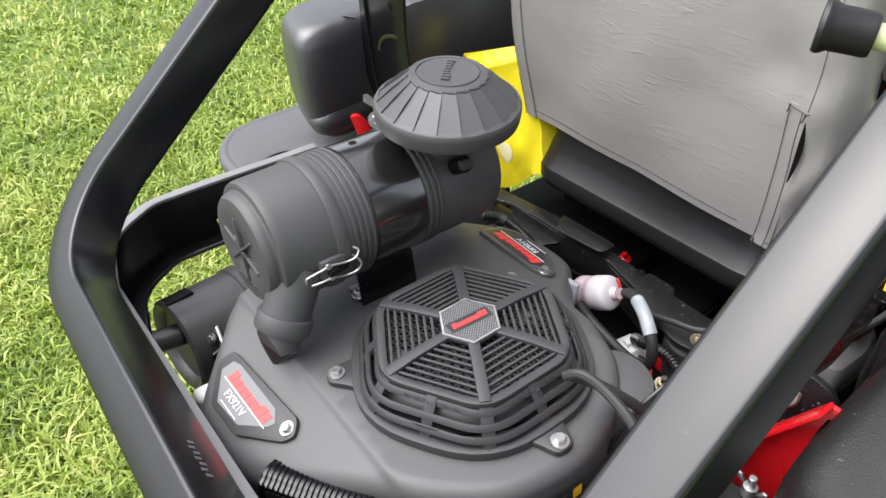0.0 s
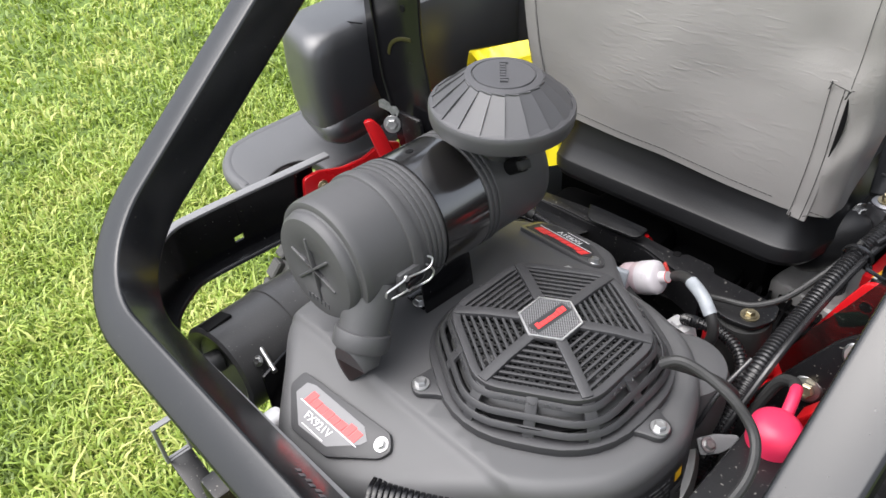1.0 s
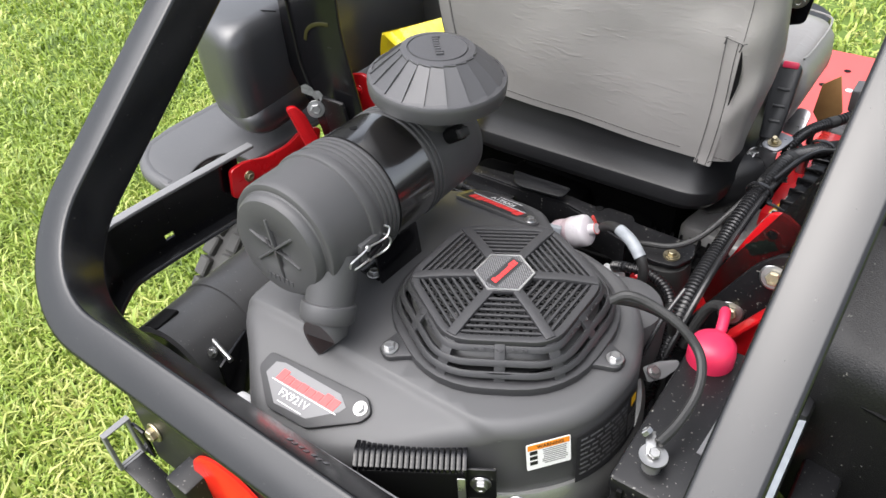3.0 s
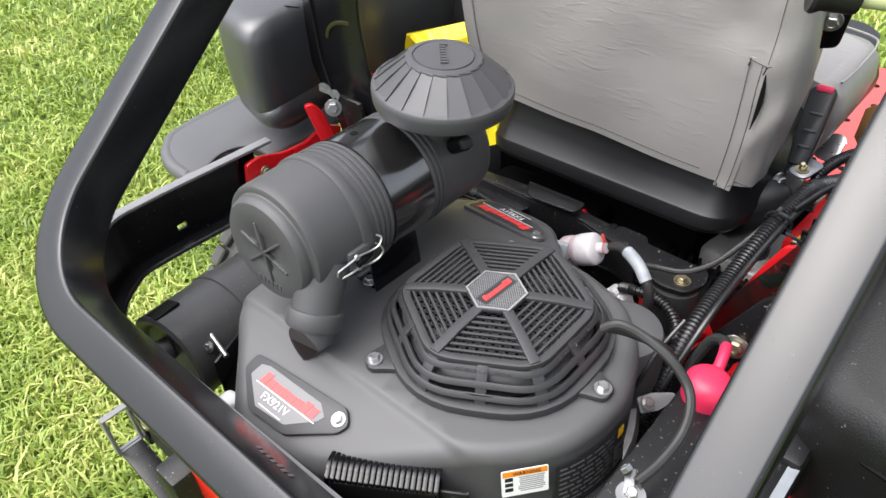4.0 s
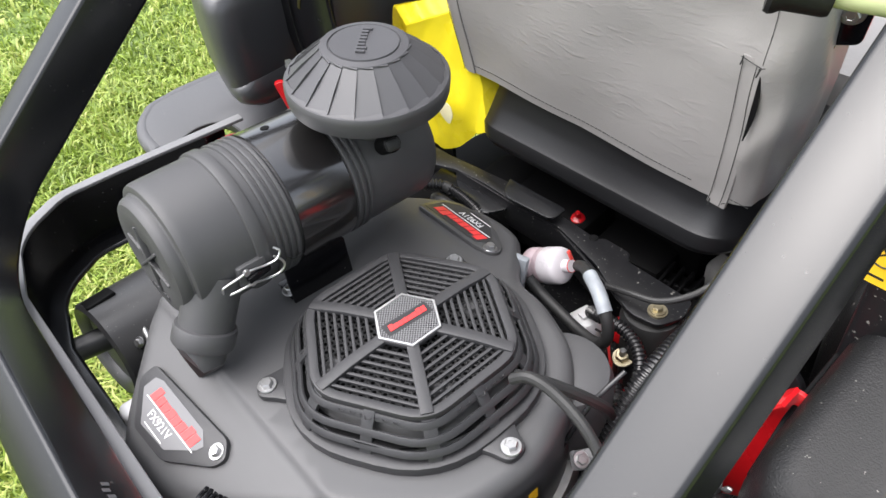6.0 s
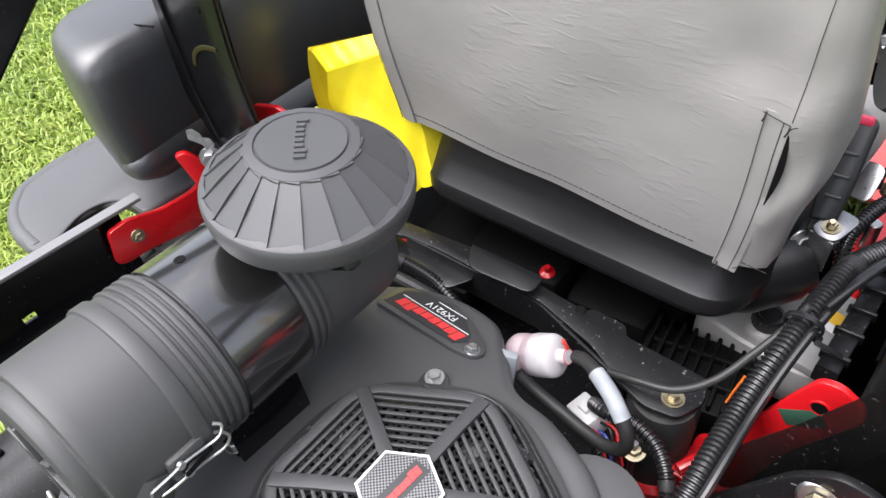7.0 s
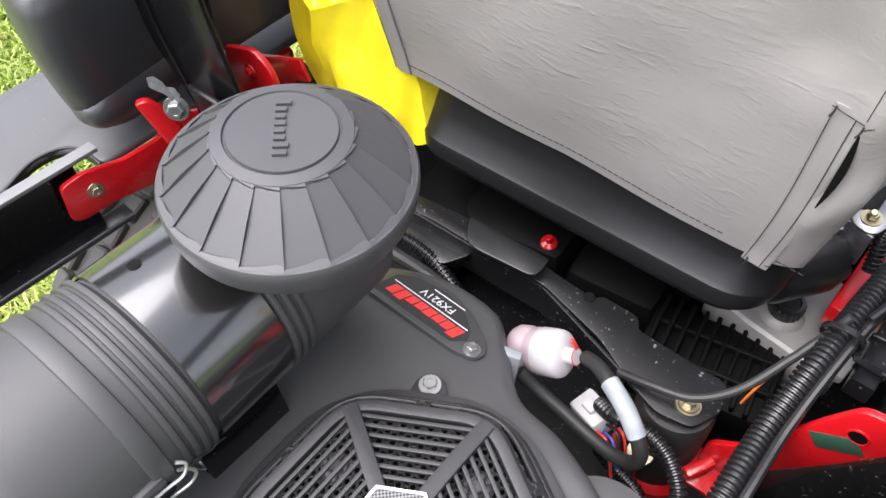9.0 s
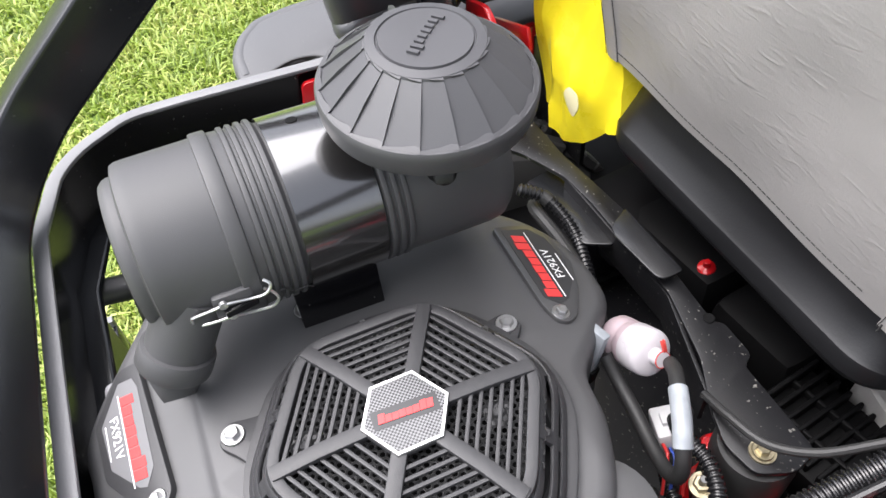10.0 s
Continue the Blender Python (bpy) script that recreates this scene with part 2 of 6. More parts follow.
def vinyl():
    mat = surface("grey_vinyl", (0.250, 0.241, 0.233), 0.42, blotch=0.05, blotch_size=5, rough_var=0.08)
    n, l, b = tweak(mat)
    tc = n.new("ShaderNodeTexCoord")
    grain = n.new("ShaderNodeTexVoronoi")
    grain.inputs["Scale"].default_value = 420
    crease = n.new("ShaderNodeTexNoise")
    crease.noise_type = "RIDGED_MULTIFRACTAL"
    crease.inputs["Scale"].default_value, crease.inputs["Detail"].default_value, crease.inputs["Distortion"].default_value = 22, 5, 1.0
    soft = n.new("ShaderNodeTexNoise")
    soft.inputs["Scale"].default_value = 7
    for t in (grain, crease, soft):
        l.new(tc.outputs["Object"], t.inputs["Vector"])
    fine = n.new("ShaderNodeTexNoise")
    fine.noise_type = "RIDGED_MULTIFRACTAL"
    fine.inputs["Scale"].default_value, fine.inputs["Detail"].default_value, fine.inputs["Distortion"].default_value = 95, 4, 0.7
    where = n.new("ShaderNodeTexNoise")
    where.inputs["Scale"].default_value, where.inputs["Detail"].default_value = 6.5, 2
    patch = n.new("ShaderNodeMapRange")
    patch.inputs["From Min"].default_value, patch.inputs["From Max"].default_value = 0.40, 0.62
    turn = n.new("ShaderNodeMapping")
    turn.inputs["Rotation"].default_value, turn.inputs["Scale"].default_value = (0.0, 0.55, 0.0), (0.42, 1.0, 1.6)
    l.new(tc.outputs["Object"], turn.inputs["Vector"])
    l.new(turn.outputs[0], fine.inputs["Vector"])
    l.new(tc.outputs["Object"], where.inputs["Vector"])
    l.new(where.outputs["Fac"], patch.inputs["Value"])
    amount = n.new("ShaderNodeMath")
    amount.operation = "MULTIPLY"
    l.new(fine.outputs["Fac"], amount.inputs[0])
    l.new(patch.outputs[0], amount.inputs[1])
    b4 = n.new("ShaderNodeBump")
    b4.inputs["Strength"].default_value, b4.inputs["Distance"].default_value = 0.75, 0.0009
    l.new(amount.outputs[0], b4.inputs["Height"])
    b1, b2, b3 = (n.new("ShaderNodeBump") for _ in range(3))
    b1.inputs["Strength"].default_value, b1.inputs["Distance"].default_value = 0.15, 0.0005
    b2.inputs["Strength"].default_value, b2.inputs["Distance"].default_value = 0.32, 0.0012
    b3.inputs["Strength"].default_value, b3.inputs["Distance"].default_value = 0.5, 0.012
    l.new(grain.outputs["Distance"], b1.inputs["Height"])
    l.new(crease.outputs["Fac"], b2.inputs["Height"])
    l.new(soft.outputs["Fac"], b3.inputs["Height"])
    l.new(b3.outputs[0], b2.inputs["Normal"])
    l.new(b2.outputs[0], b4.inputs["Normal"])
    l.new(b4.outputs[0], b1.inputs["Normal"])
    l.new(b1.outputs[0], b.inputs["Normal"])
    return mat


M_VINYL = vinyl()
M_BAG = surface("yellow_vinyl_bag", (0.84, 0.70, 0.020), 0.30, grain=0.0, blotch=0.10, blotch_size=26, coat=0.35)


def grass_blades():
    mat = bpy.data.materials.new("grass_blades")
    mat.use_nodes = True
    n, l, b = tweak(mat)
    geo = n.new("ShaderNodeNewGeometry")
    tc = n.new("ShaderNodeTexCoord")
    patch = n.new("ShaderNodeTexNoise")
    patch.inputs["Scale"].default_value, patch.inputs["Detail"].default_value = 2.2, 5
    l.new(tc.outputs["Object"], patch.inputs["Vector"])
    add = n.new("ShaderNodeMath")
    add.operation = "MULTIPLY_ADD"
    add.inputs[1].default_value, add.inputs[2].default_value = 0.55, 0.0
    l.new(geo.outputs["Random Per Island"], add.inputs[0])
    tot = n.new("ShaderNodeMath")
    tot.operation = "ADD"
    l.new(add.outputs[0], tot.inputs[0])
    sc = n.new("ShaderNodeMath")
    sc.operation = "MULTIPLY_ADD"
    sc.inputs[1].default_value, sc.inputs[2].default_value = 1.3, -0.42
    l.new(patch.outputs["Fac"], sc.inputs[0])
    l.new(sc.outputs[0], tot.inputs[1])
    ramp = n.new("ShaderNodeValToRGB")
    e = ramp.color_ramp.elements
    e[0].position, e[0].color = 0.05, (0.075, 0.125, 0.016, 1)
    e[1].position, e[1].color = 0.95, (0.53, 0.53, 0.18, 1)
    m = e.new(0.5)
    m.color = (0.275, 0.380, 0.056, 1)
    l.new(tot.outputs[0], ramp.inputs["Fac"])
    l.new(ramp.outputs[0], b.inputs["Base Color"])
    b.inputs["Roughness"].default_value = 0.45
    trans = n.new("ShaderNodeBsdfTranslucent")
    l.new(ramp.outputs[0], trans.inputs["Color"])
    mix = n.new("ShaderNodeMixShader")
    mix.inputs[0].default_value = 0.3
    l.new(b.outputs[0], mix.inputs[1])
    l.new(trans.outputs[0], mix.inputs[2])
    l.new(mix.outputs[0], n["Material Output"].inputs["Surface"])
    return mat


M_GRASS = grass_blades()
M_SOIL = surface("turf_floor", (0.085, 0.135, 0.020), 0.9, grain=1.0, grain_size=120, blotch=0.5, blotch_size=14)

GROUND = 0.05

# ---- ground: one sheet to the horizon, and the turf on it ----
bm = bmesh.new()
bmesh.ops.create_grid(bm, x_segments=8, y_segments=8, size=400, matrix=Matrix.Translation((0, 0, GROUND)))
tagged(part("ground", bm, M_SOIL), "mown lawn soil under green grass", "ground", kind="structure")


def turf():
    rng = np.random.default_rng(5)
    near = [(105000, 0.80), (90000, 2.1), (70000, 4.6)]
    xs, ys = zip(*[(rng.normal(-0.95, spread, c), rng.normal(0.45, spread, c)) for c, spread in near])
    x, y = np.concatenate(xs), np.concatenate(ys)
    far = np.hypot(x + 0.95, y - 0.45)
    h = rng.gamma(9, 0.0032, len(x)) * (1 + 0.08 * np.minimum(far, 4))
    c = len(x)
    clump = np.sin(x * 9.1 + 2 * np.sin(y * 5.3)) * np.sin(y * 8.3 + 1.7 * np.sin(x * 6.1))
    h = h * (1 + 0.3 * clump)
    a = rng.uniform(0, 2 * np.pi, c)
    lean = rng.gamma(3, 0.28, c)
    w = rng.uniform(0.0016, 0.0036, c) * (1 + 0.55 * np.maximum(0, far - 0.8))
    dx, dy = np.cos(a), np.sin(a)
    sx, sy = -dy * w, dx * w
    z0 = np.full(c, GROUND)
    co = np.empty((c, 5, 3))
    bend = h * lean
    co[:, 0] = np.stack([x - sx, y - sy, z0], 1)
    co[:, 1] = np.stack([x + sx, y + sy, z0], 1)
    co[:, 2] = np.stack([x + dx * bend * 0.35 + sx, y + dy * bend * 0.35 + sy, z0 + h * 0.62], 1)
    co[:, 3] = np.stack([x + dx * bend * 0.35 - sx, y + dy * bend * 0.35 - sy, z0 + h * 0.62], 1)
    co[:, 4] = np.stack([x + dx * bend, y + dy * bend, z0 + h * np.maximum(0.35, 1 - 0.3 * lean)], 1)
    base = np.arange(c)[:, None] * 5
    quads, tris = base + np.array([0, 1, 2, 3]), base + np.array([3, 2, 4])
    loops = np.concatenate([quads.ravel(), tris.ravel()])
    start = np.concatenate([np.arange(c) * 4, 4 * c + np.arange(c) * 3])
    me = bpy.data.meshes.new("grass")
    me.vertices.add(5 * c)
    me.vertices.foreach_set("co", co.ravel())
    me.loops.add(len(loops))
    me.loops.foreach_set("vertex_index", loops.astype(np.int32))
    me.polygons.add(2 * c)
    me.polygons.foreach_set("loop_start", start.astype(np.int32))
    me.update(calc_edges=True)
    me.materials.append(M_GRASS)
    tagged(new("grass", me), "bright green mown lawn grass", "grass", kind="stuff")


turf()

# ---- rollover bar, folded down behind the engine ----
SLOPE = 0.82
XL, XR, YB = -0.469, 0.291, -0.310
PRINT_X = -0.035


def bar_z(y):
    return 0.848 + SLOPE * (y + 0.31)


def rollover_bar():
    ob = thing("rollover_bar", (-0.09, -0.31, 0.80), "satin black folded-down rollover bar of square steel tube", "roll bar")
    up = V((0, -SLOPE, 1)).normalized()
    back = V((0, -1, -SLOPE)).normalized()
    s0 = V((0, YB, bar_z(YB)))
    R = 0.135
    flat = [(XL, -1.02), (XL, -0.6), (XL, -R - 0.02)]
    flat += [(XL + R - R * math.cos(a), -R + R * math.sin(a)) for a in np.linspace(0, math.pi / 2, 14)]
    flat += [(-0.2, 0), (0.0, 0), (0.12, 0)]
    flat += [(XR - R + R * math.sin(a), -R + R * math.cos(a)) for a in np.linspace(0, math.pi / 2, 14)]
    flat += [(XR, -R - 0.02), (XR, -0.6), (XR, -1.02)]
    w, dd = 0.0225, 0.062
    path = [s0 + V((x, 0, 0)) + back * t - up * (dd / 2) for x, t in flat]
    sec = rounded([(-w, -dd / 2), (w, -dd / 2), (w, dd / 2), (-w, dd / 2)], 0.005, 3)
    hoop = part("hoop", swept(path, sec, up=up), M_BAR, ob)
    m = plane_pose(s0 + V((PRINT_X, 0, 0)) - up * .031 - back * (w + .0003), (-1, 0, 0), up)
    bars(m, [(-.024 + .0075 * i, .002 * (i % 2), .0040, .007) for i in range(7)], M_WORNINK, hoop, "print", "worn grey print")


rollover_bar()


def left_post():
    """The lower upright of the rollover bar: a waisted web plate with a side flange, held by a big bolt between two red ears."""
    ob = thing("rollover_post", (-.49, .25, .72), "glossy black steel rollover bar upright bolted between red ears", "roll bar post", "uprights of the rollover bar")
    m = plane_pose((0, .242, 0), (1, 0, 0), (0, 0, 1))
    right = glide([(-.408, 0, .745), (-.422, 0, .84), (-.432, 0, .895), (-.441, 0, .955), (-.440, 0, 1.02), (-.434, 0, 1.12), (-.432, 0, 1.30), (-.432, 0, 1.62)], 4)
    left = glide([(-.566, 0, 1.62), (-.566, 0, 1.20), (-.566, 0, 1.00), (-.570, 0, .90), (-.562, 0, .855), (-.530, 0, .80), (-.512, 0, .745)], 4)
    up = part("upright", slab([(p[0], p[2]) for p in right + left], .006, m, .0012), M_POST, ob)
    part("flange", swept([V((-.562, .264, .86)), V((-.562, .264, 1.0)), V((-.562, .264, 1.62))], rounded([(-.003, -.020), (.003, -.020), (.003, .020), (-.003, .020)], .001, 2), up=(0, 1, 0)), M_POST, ob)
    part("edge_bead", hose([(-.512, .2350, .80), (-.526, .2350, .838), (-.539, .2350, .885), (-.543, .2350, .94), (-.547, .2350, 1.0), (-.552, .2350, 1.10), (-.554, .2350, 1.3)], .0022, 6, 8), M_POST, ob)
    arc = glide([(-.518, .2348, .926), (-.511, .2348, .942), (-.497, .2348, .953), (-.480, .2348, .959), (-.462, .2348, .961)], 6)
    # the olive colour of this slot strip paints a yellow reflection on black steel
    part("slot", swept([V(p) + V((0, .0008, 0)) for p in arc], rounded([(-.0030, -.0008), (.0030, -.0008), (.0030, .0008), (-.0030, .0008)], .0006, 2), up=(0, 1, 0)), M_SLOT, up, "curved slot with a yellow reflection coloured olive")
    part("pin_hole", rod((-.474, .2362, 1.006), (-.474, .2348, 1.006), .0055), M_DARK, up)
    part("hinge_plate", box((.050, .008, .09), pose(-.463, .226, .80, 8, 0, 0), .004), M_FRAME, ob)
    o = rounded([(-.014, -.11), (.016, -.11), (.013, .030), (.004, .050), (-.010, .052)], [.004, .004, .02, .012, .010], 5)
    part("ear", slab(o, .011, pose(-.510, .192, .790, 90, 0, 58) @ pose(0, 0, 0, 0, 0, 16), .003), M_RED, ob, "red painted steel ear")
    e = plane_pose((0, .292, 0), (1, 0, 0), (0, 0, 1))
    rear = part("rear_ear", slab(rounded([(-.520, .74), (-.505, .848), (-.452, .864), (-.430, .850), (-.424, .825), (-.440, .80), (-.43, .74)], [.004, .006, .012, .014, .016, .01, .004], 5), .008, e, .002), M_RED, ob, "red painted rear ear with a screw")
    hex_bolt((-.464, .2835, .833), (.1, -1, .1), .005, M_RED, rear)
    hex_bolt((-.470, .190, .840), (.65, -.7, .25), .0090, M_ZINC, ob)
    strip_ = [(-.036, .006), (-.034, -.008), (-.010, -.012), (-.002, -.020), (.004, -.014), (.008, -.022), (.012, -.006), (.004, .002), (-.008, 0), (-.012, .006), (-.026, .011)]
    part("torn_tag", slab(strip_, .0008, plane_pose((-.455, .186, .876), (.92, .36, -.10), (.12, .25, .9)) @ Matrix.Scale(.75, 4), 0), M_TORN, ob, "torn dull silver tag")


M_SLOT = surface("olive_reflection", (0.032, 0.030, 0.008), 0.4)
M_TORN = surface("dull_clear_film", (0.11, 0.112, 0.116), 0.16, blotch=0.8, blotch_size=160)
left_post()


def right_post():
    ob = thing("rollover_post", (.31, .25, .72), "black steel rollover bar upright with a safety label", "roll bar post", "uprights of the rollover bar")
    sec = rounded([(-.030, -.024), (.030, -.024), (.030, .024), (-.030, .024)], .008, 4)
    part("upright", swept([V((.310, .258, .74)), V((.310, .262, .95)), V((.314, .272, 1.2)), V((.314, .282, 1.62))], sec, up=(0, 1, 0)), M_FRAME, ob)


# ---- engine ----
engine = thing("engine", (0, 0, 0.35), "charcoal vertical-shaft petrol engine with slotted fan guard", "engine")


def shroud():
    """The blower housing: a level crown, a step down to the sloping rear shelf, a rounded rim and steep walls."""
    B = [(.158, 0), (.1455, -.068), (.1055, -.120), (.062, -.153), (-.014, -.212), (-.072, -.243), (-.118, -.250), (-.163, -.247), (-.226, -.190), (-.280, -.137), (-.280, -.06)]
    F = [(.158, 0), (.149, .047), (.128, .090), (.090, .129), (.035, .156), (-.012, .166), (-.050, .202), (-.088, .234), (-.150, .233), (-.206, .196), (-.246, .11)]
    rim = [(p.x, p.y) for p in glide([(x, y, 0) for x, y in B + [(-.276, 0)] + F[:0:-1]], 8, True)]
    mid = V((-.06, 0))

    def crown(x, y):
        z = .8055
        k = min(1, max(0, (-.137 - y) / .011))
        z -= .0070 * k * k * (3 - 2 * k)
        t = max(0, -.148 - y)
        z -= .25 * t + 1.9 * t * t
        t = max(0, y - .130)
        z -= .30 * t + .2 * t * t
        t = max(0, -.215 - x)
        return z - 2.0 * t * t

    def inset(d, drop):
        out = []
        for x, y in rim:
            p = V((x, y))
            p = p - (p - mid).normalized() * d
            out.append((p.x, p.y, -drop))
        return out
    rings = []
    for k in (.02, .3, .5, .62, .72, .80):
        rings.append([(mid.x + (x - mid.x) * k, mid.y + (y - mid.y) * k, 0) for x, y in rim])
    R = .017
    rings.append(inset(.024, 0))
    rings += [inset(R * (1 - math.sin(q)), R * (1 - math.cos(q))) for q in np.linspace(0, math.pi / 2, 9)]
    bm = lofted(rings, caps=False)
    for y in (-.1375, -.1400, -.1425, -.1450, -.1480, -.152):
        bmesh.ops.bisect_plane(bm, geom=bm.verts[:] + bm.edges[:] + bm.faces[:], plane_co=(0, y, 0), plane_no=(0, 1, 0))
    for v in bm.verts:
        v.co.z += crown(v.co.x, v.co.y)
    bmesh.ops.holes_fill(bm, edges=[e for e in bm.edges if len(e.link_faces) == 1 and (e.verts[0].co.xy - mid).length < .02])
    walls = []
    for z, g in ((None, 0), (.70, .004), (.60, .005)):
        walls.append([(x + g * (x - mid.x), y + g * (y - mid.y), crown(x, y) - R if z is None else z) for x, y in rim])
    lofted(walls, bm, caps=False)
    bmesh.ops.remove_doubles(bm, verts=bm.verts, dist=.0004)
    return part("shroud", bm, M_SHROUD, engine, "charcoal moulded blower housing", smooth=40)


SH = shroud()
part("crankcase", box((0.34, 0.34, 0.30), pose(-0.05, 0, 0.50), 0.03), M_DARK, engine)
# bulge of the housing at the starter side
part("starter_bulge", spun([(.052, .60), (.052, .765), (.046, .782), (.030, .790), (0, .791)], 32, pose(.095, .112, 0)), M_SHROUD, engine)

HEX = [math.radians(30 + 60 * i) for i in range(6)]


GX, GY = -.002, .005


def hexpt(r, i, z):
    return V((GX + r * math.cos(HEX[i % 6]), GY + r * math.sin(HEX[i % 6]), z))


def fan_guard():
    def ringbm(r, z, w, h, soft):
        o = rounded([tuple(hexpt(r, i, 0)[:2]) for i in range(6)], soft, 6)
        return swept([V((x, y, z)) for x, y in o], rounded([(-w, -h), (w, -h), (w, h), (-w, h)], 0.0015, 2), up=(0, 0, 1), closed=True)
    g = part("fan_guard", ringbm(.1355, .8105, .0065, .0055, .055), M_GUARD, engine, "dark slotted hexagonal fan guard")
    part("top_rim", ringbm(.1035, .8495, .0044, .0040, .022), M_GUARD, g)
    for k, soft in ((.12, .020), (.40, .030), (.68, .040)):
        r, z = .1050 + .0300 * k + .005 * math.sin(math.pi * k), .8485 - .0370 * k
        o = rounded([tuple(hexpt(r, i, 0)[:2]) for i in range(6)], soft, 6)
        u, v = V((.582, .813)), V((.813, -.582))
        sec = [tuple(u * a + v * b) for a, b in ((-.0036, -.0014), (.0036, -.0014), (.0036, .0014), (-.0036, .0014))]
        part("side_rail", swept([V((x, y, z)) for x, y in o], rounded(sec, .0008, 2), up=(0, 0, 1), closed=True), M_GUARD, g)
    sec = rounded([(-.0058, -.003), (.0058, -.003), (.0058, .003), (-.0058, .003)], 0.0015, 2)
    for i in range(6):
        part("spoke", swept([hexpt(.03, i, .858), hexpt(.065, i, .8568), hexpt(.100, i, .852)], sec, up=(0, 0, 1)), M_GUARD, g)
        a, b = (hexpt(1, k, 0) - V((GX, GY, 0)) for k in (i, i + 1))
        for k, w in ((0.0, .0062), (0.5, .0056)):
            d = a.lerp(b, k)
            rad = (.0990, .1085, .1165, .1225) if k == 0 else (.1065, .1170, .1255, .1325)
            p = [d * q + V((GX, GY, z)) for q, z in zip(rad, (.8480, .8385, .825, .812))]
            part("side_post", swept(p, rounded([(-w, -.0022), (w, -.0022), (w, .0022), (-w, .0022)], 0.001, 2), up=d), M_GUARD, g)
        for j in range(7):
            r = 0.0430 + j * 0.0084
            z = .8568 - j * 0.0008
            part("slat", swept([hexpt(r, i, z), hexpt(r, i + 1, z)], rounded([(-.0015, -.0015), (.0015, -.0015), (.0015, .0015), (-.0015, .0015)], 0.0006, 2), up=(0, 0, 1)), M_GUARD, g)
    bm = bmesh.new()
    P = 0.0058
    for iy in range(-22, 23):
        for ix in range(-20, 21):
            cx, cy = (ix + 0.5 * (iy % 2)) * P, iy * P * 0.866
            if math.hypot(cx, cy) > 0.099:
                continue
            cx, cy = cx + GX, cy + GY
            o = [bm.verts.new((cx + P * .577 * math.cos(math.radians(30 + 60 * k)), cy + P * .577 * math.sin(math.radians(30 + 60 * k)), .8455)) for k in range(6)]
            n = [bm.verts.new((cx + P * .36 * math.cos(math.radians(30 + 60 * k)), cy + P * .36 * math.sin(math.radians(30 + 60 * k)), .8440)) for k in range(6)]
            for k in range(6):
                bm.faces.new((o[k], o[(k + 1) % 6], n[(k + 1) % 6], n[k]))
    part("screen", bm, M_SCREEN, g, "black perforated debris screen")
    sk = bmesh.new()
    rows = []
    for r, z in ((.095, .8425), (.1010, .840), (.1140, .826), (.1265, .810)):
        o = rounded([tuple(hexpt(r, i, 0)[:2]) for i in range(6)], .02 + (r - .095) * .9, 6)
        rows.append([(x, y, z) for x, y in o])
    part("screen_skirt", lofted(rows, sk, False), M_SCREEN, g, "black screen wall behind the rails")
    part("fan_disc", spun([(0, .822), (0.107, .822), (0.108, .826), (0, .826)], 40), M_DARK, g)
    for i in range(4):
        a = math.radians(-15 + 90 * i)
        at = (0.070 * math.cos(a), 0.070 * math.sin(a), .842)
        part("washer", spun([(0, .8420), (.011, .8420), (.011, .8432), (0, .8432)], 20, pose(at[0], at[1], 0)), M_SHROUD, g)
        hex_bolt(at, (0, 0, 1), .0052, M_SHROUD, g)
    for i in range(3):
        a = math.radians(120 * i)
        u, v = V((math.cos(a), math.sin(a))), V((-math.sin(a), math.cos(a)))
        o = rounded([tuple(u * x + v * y) for x, y in ((.106, -.028), (.128, -.016), (.1465, -.0105), (.1465, .0105), (.128, .016), (.106, .028))], 0.010, 4)
        part("lug", slab(o, .0075, pose(0, 0, .8055), .002), M_GUARD, g)
        hex_bolt((.1365 * u.x, .1365 * u.y, .813), (0, 0, 1), .0062, M_ZINC, g)
    b = part("badge", slab([tuple(hexpt(.0345, i, 0)[:2]) for i in range(6)], .006, pose(0, 0, .856), .002), M_GUARD, g, "hexagonal maker's badge with silver rim")
    part("badge_rim", swept([hexpt(.0322, i, .8622) for i in range(6)], [(-.0011, -.0007), (.0011, -.0007), (.0011, .0007), (-.0011, .0007)], up=(0, 0, 1), closed=True), M_CHROME, b, smooth=10)
    part("badge_face", slab([tuple(hexpt(.0308, i, 0)[:2]) for i in range(6)], .0010, pose(0, 0, .8616), 0), M_CARBON, b, "woven dark film")
    turn = pose(GX, GY, .8630, 0, 0, 86)
    part("badge_panel", slab([(-.0245, -.0075), (.0245, -.0075), (.0245, .0075), (-.0245, .0075)], .0004, pose(GX, GY, .8624, 0, 0, 86), 0), M_LABELDARK, b)
    logo_bars(turn, .041, .0075, M_LOGO, b, shear=.2)
    return g


def flat_text(body, size, m, material, parent, name="lettering", spacing=1.0, shear=0.0):
    cu = bpy.data.curves.new(name, "FONT")
    cu.body, cu.size, cu.extrude, cu.space_character, cu.shear = body, size, 0.0002, spacing, shear
    cu.align_x, cu.align_y = "CENTER", "CENTER"
    tmp = bpy.data.objects.new("tmp", cu)
    me = bpy.data.meshes.new_from_object(tmp)
    bpy.data.objects.remove(tmp)
    me.transform(m)
    me.materials.clear()
    me.materials.append(material)
    return finish(new(name, me), parent)


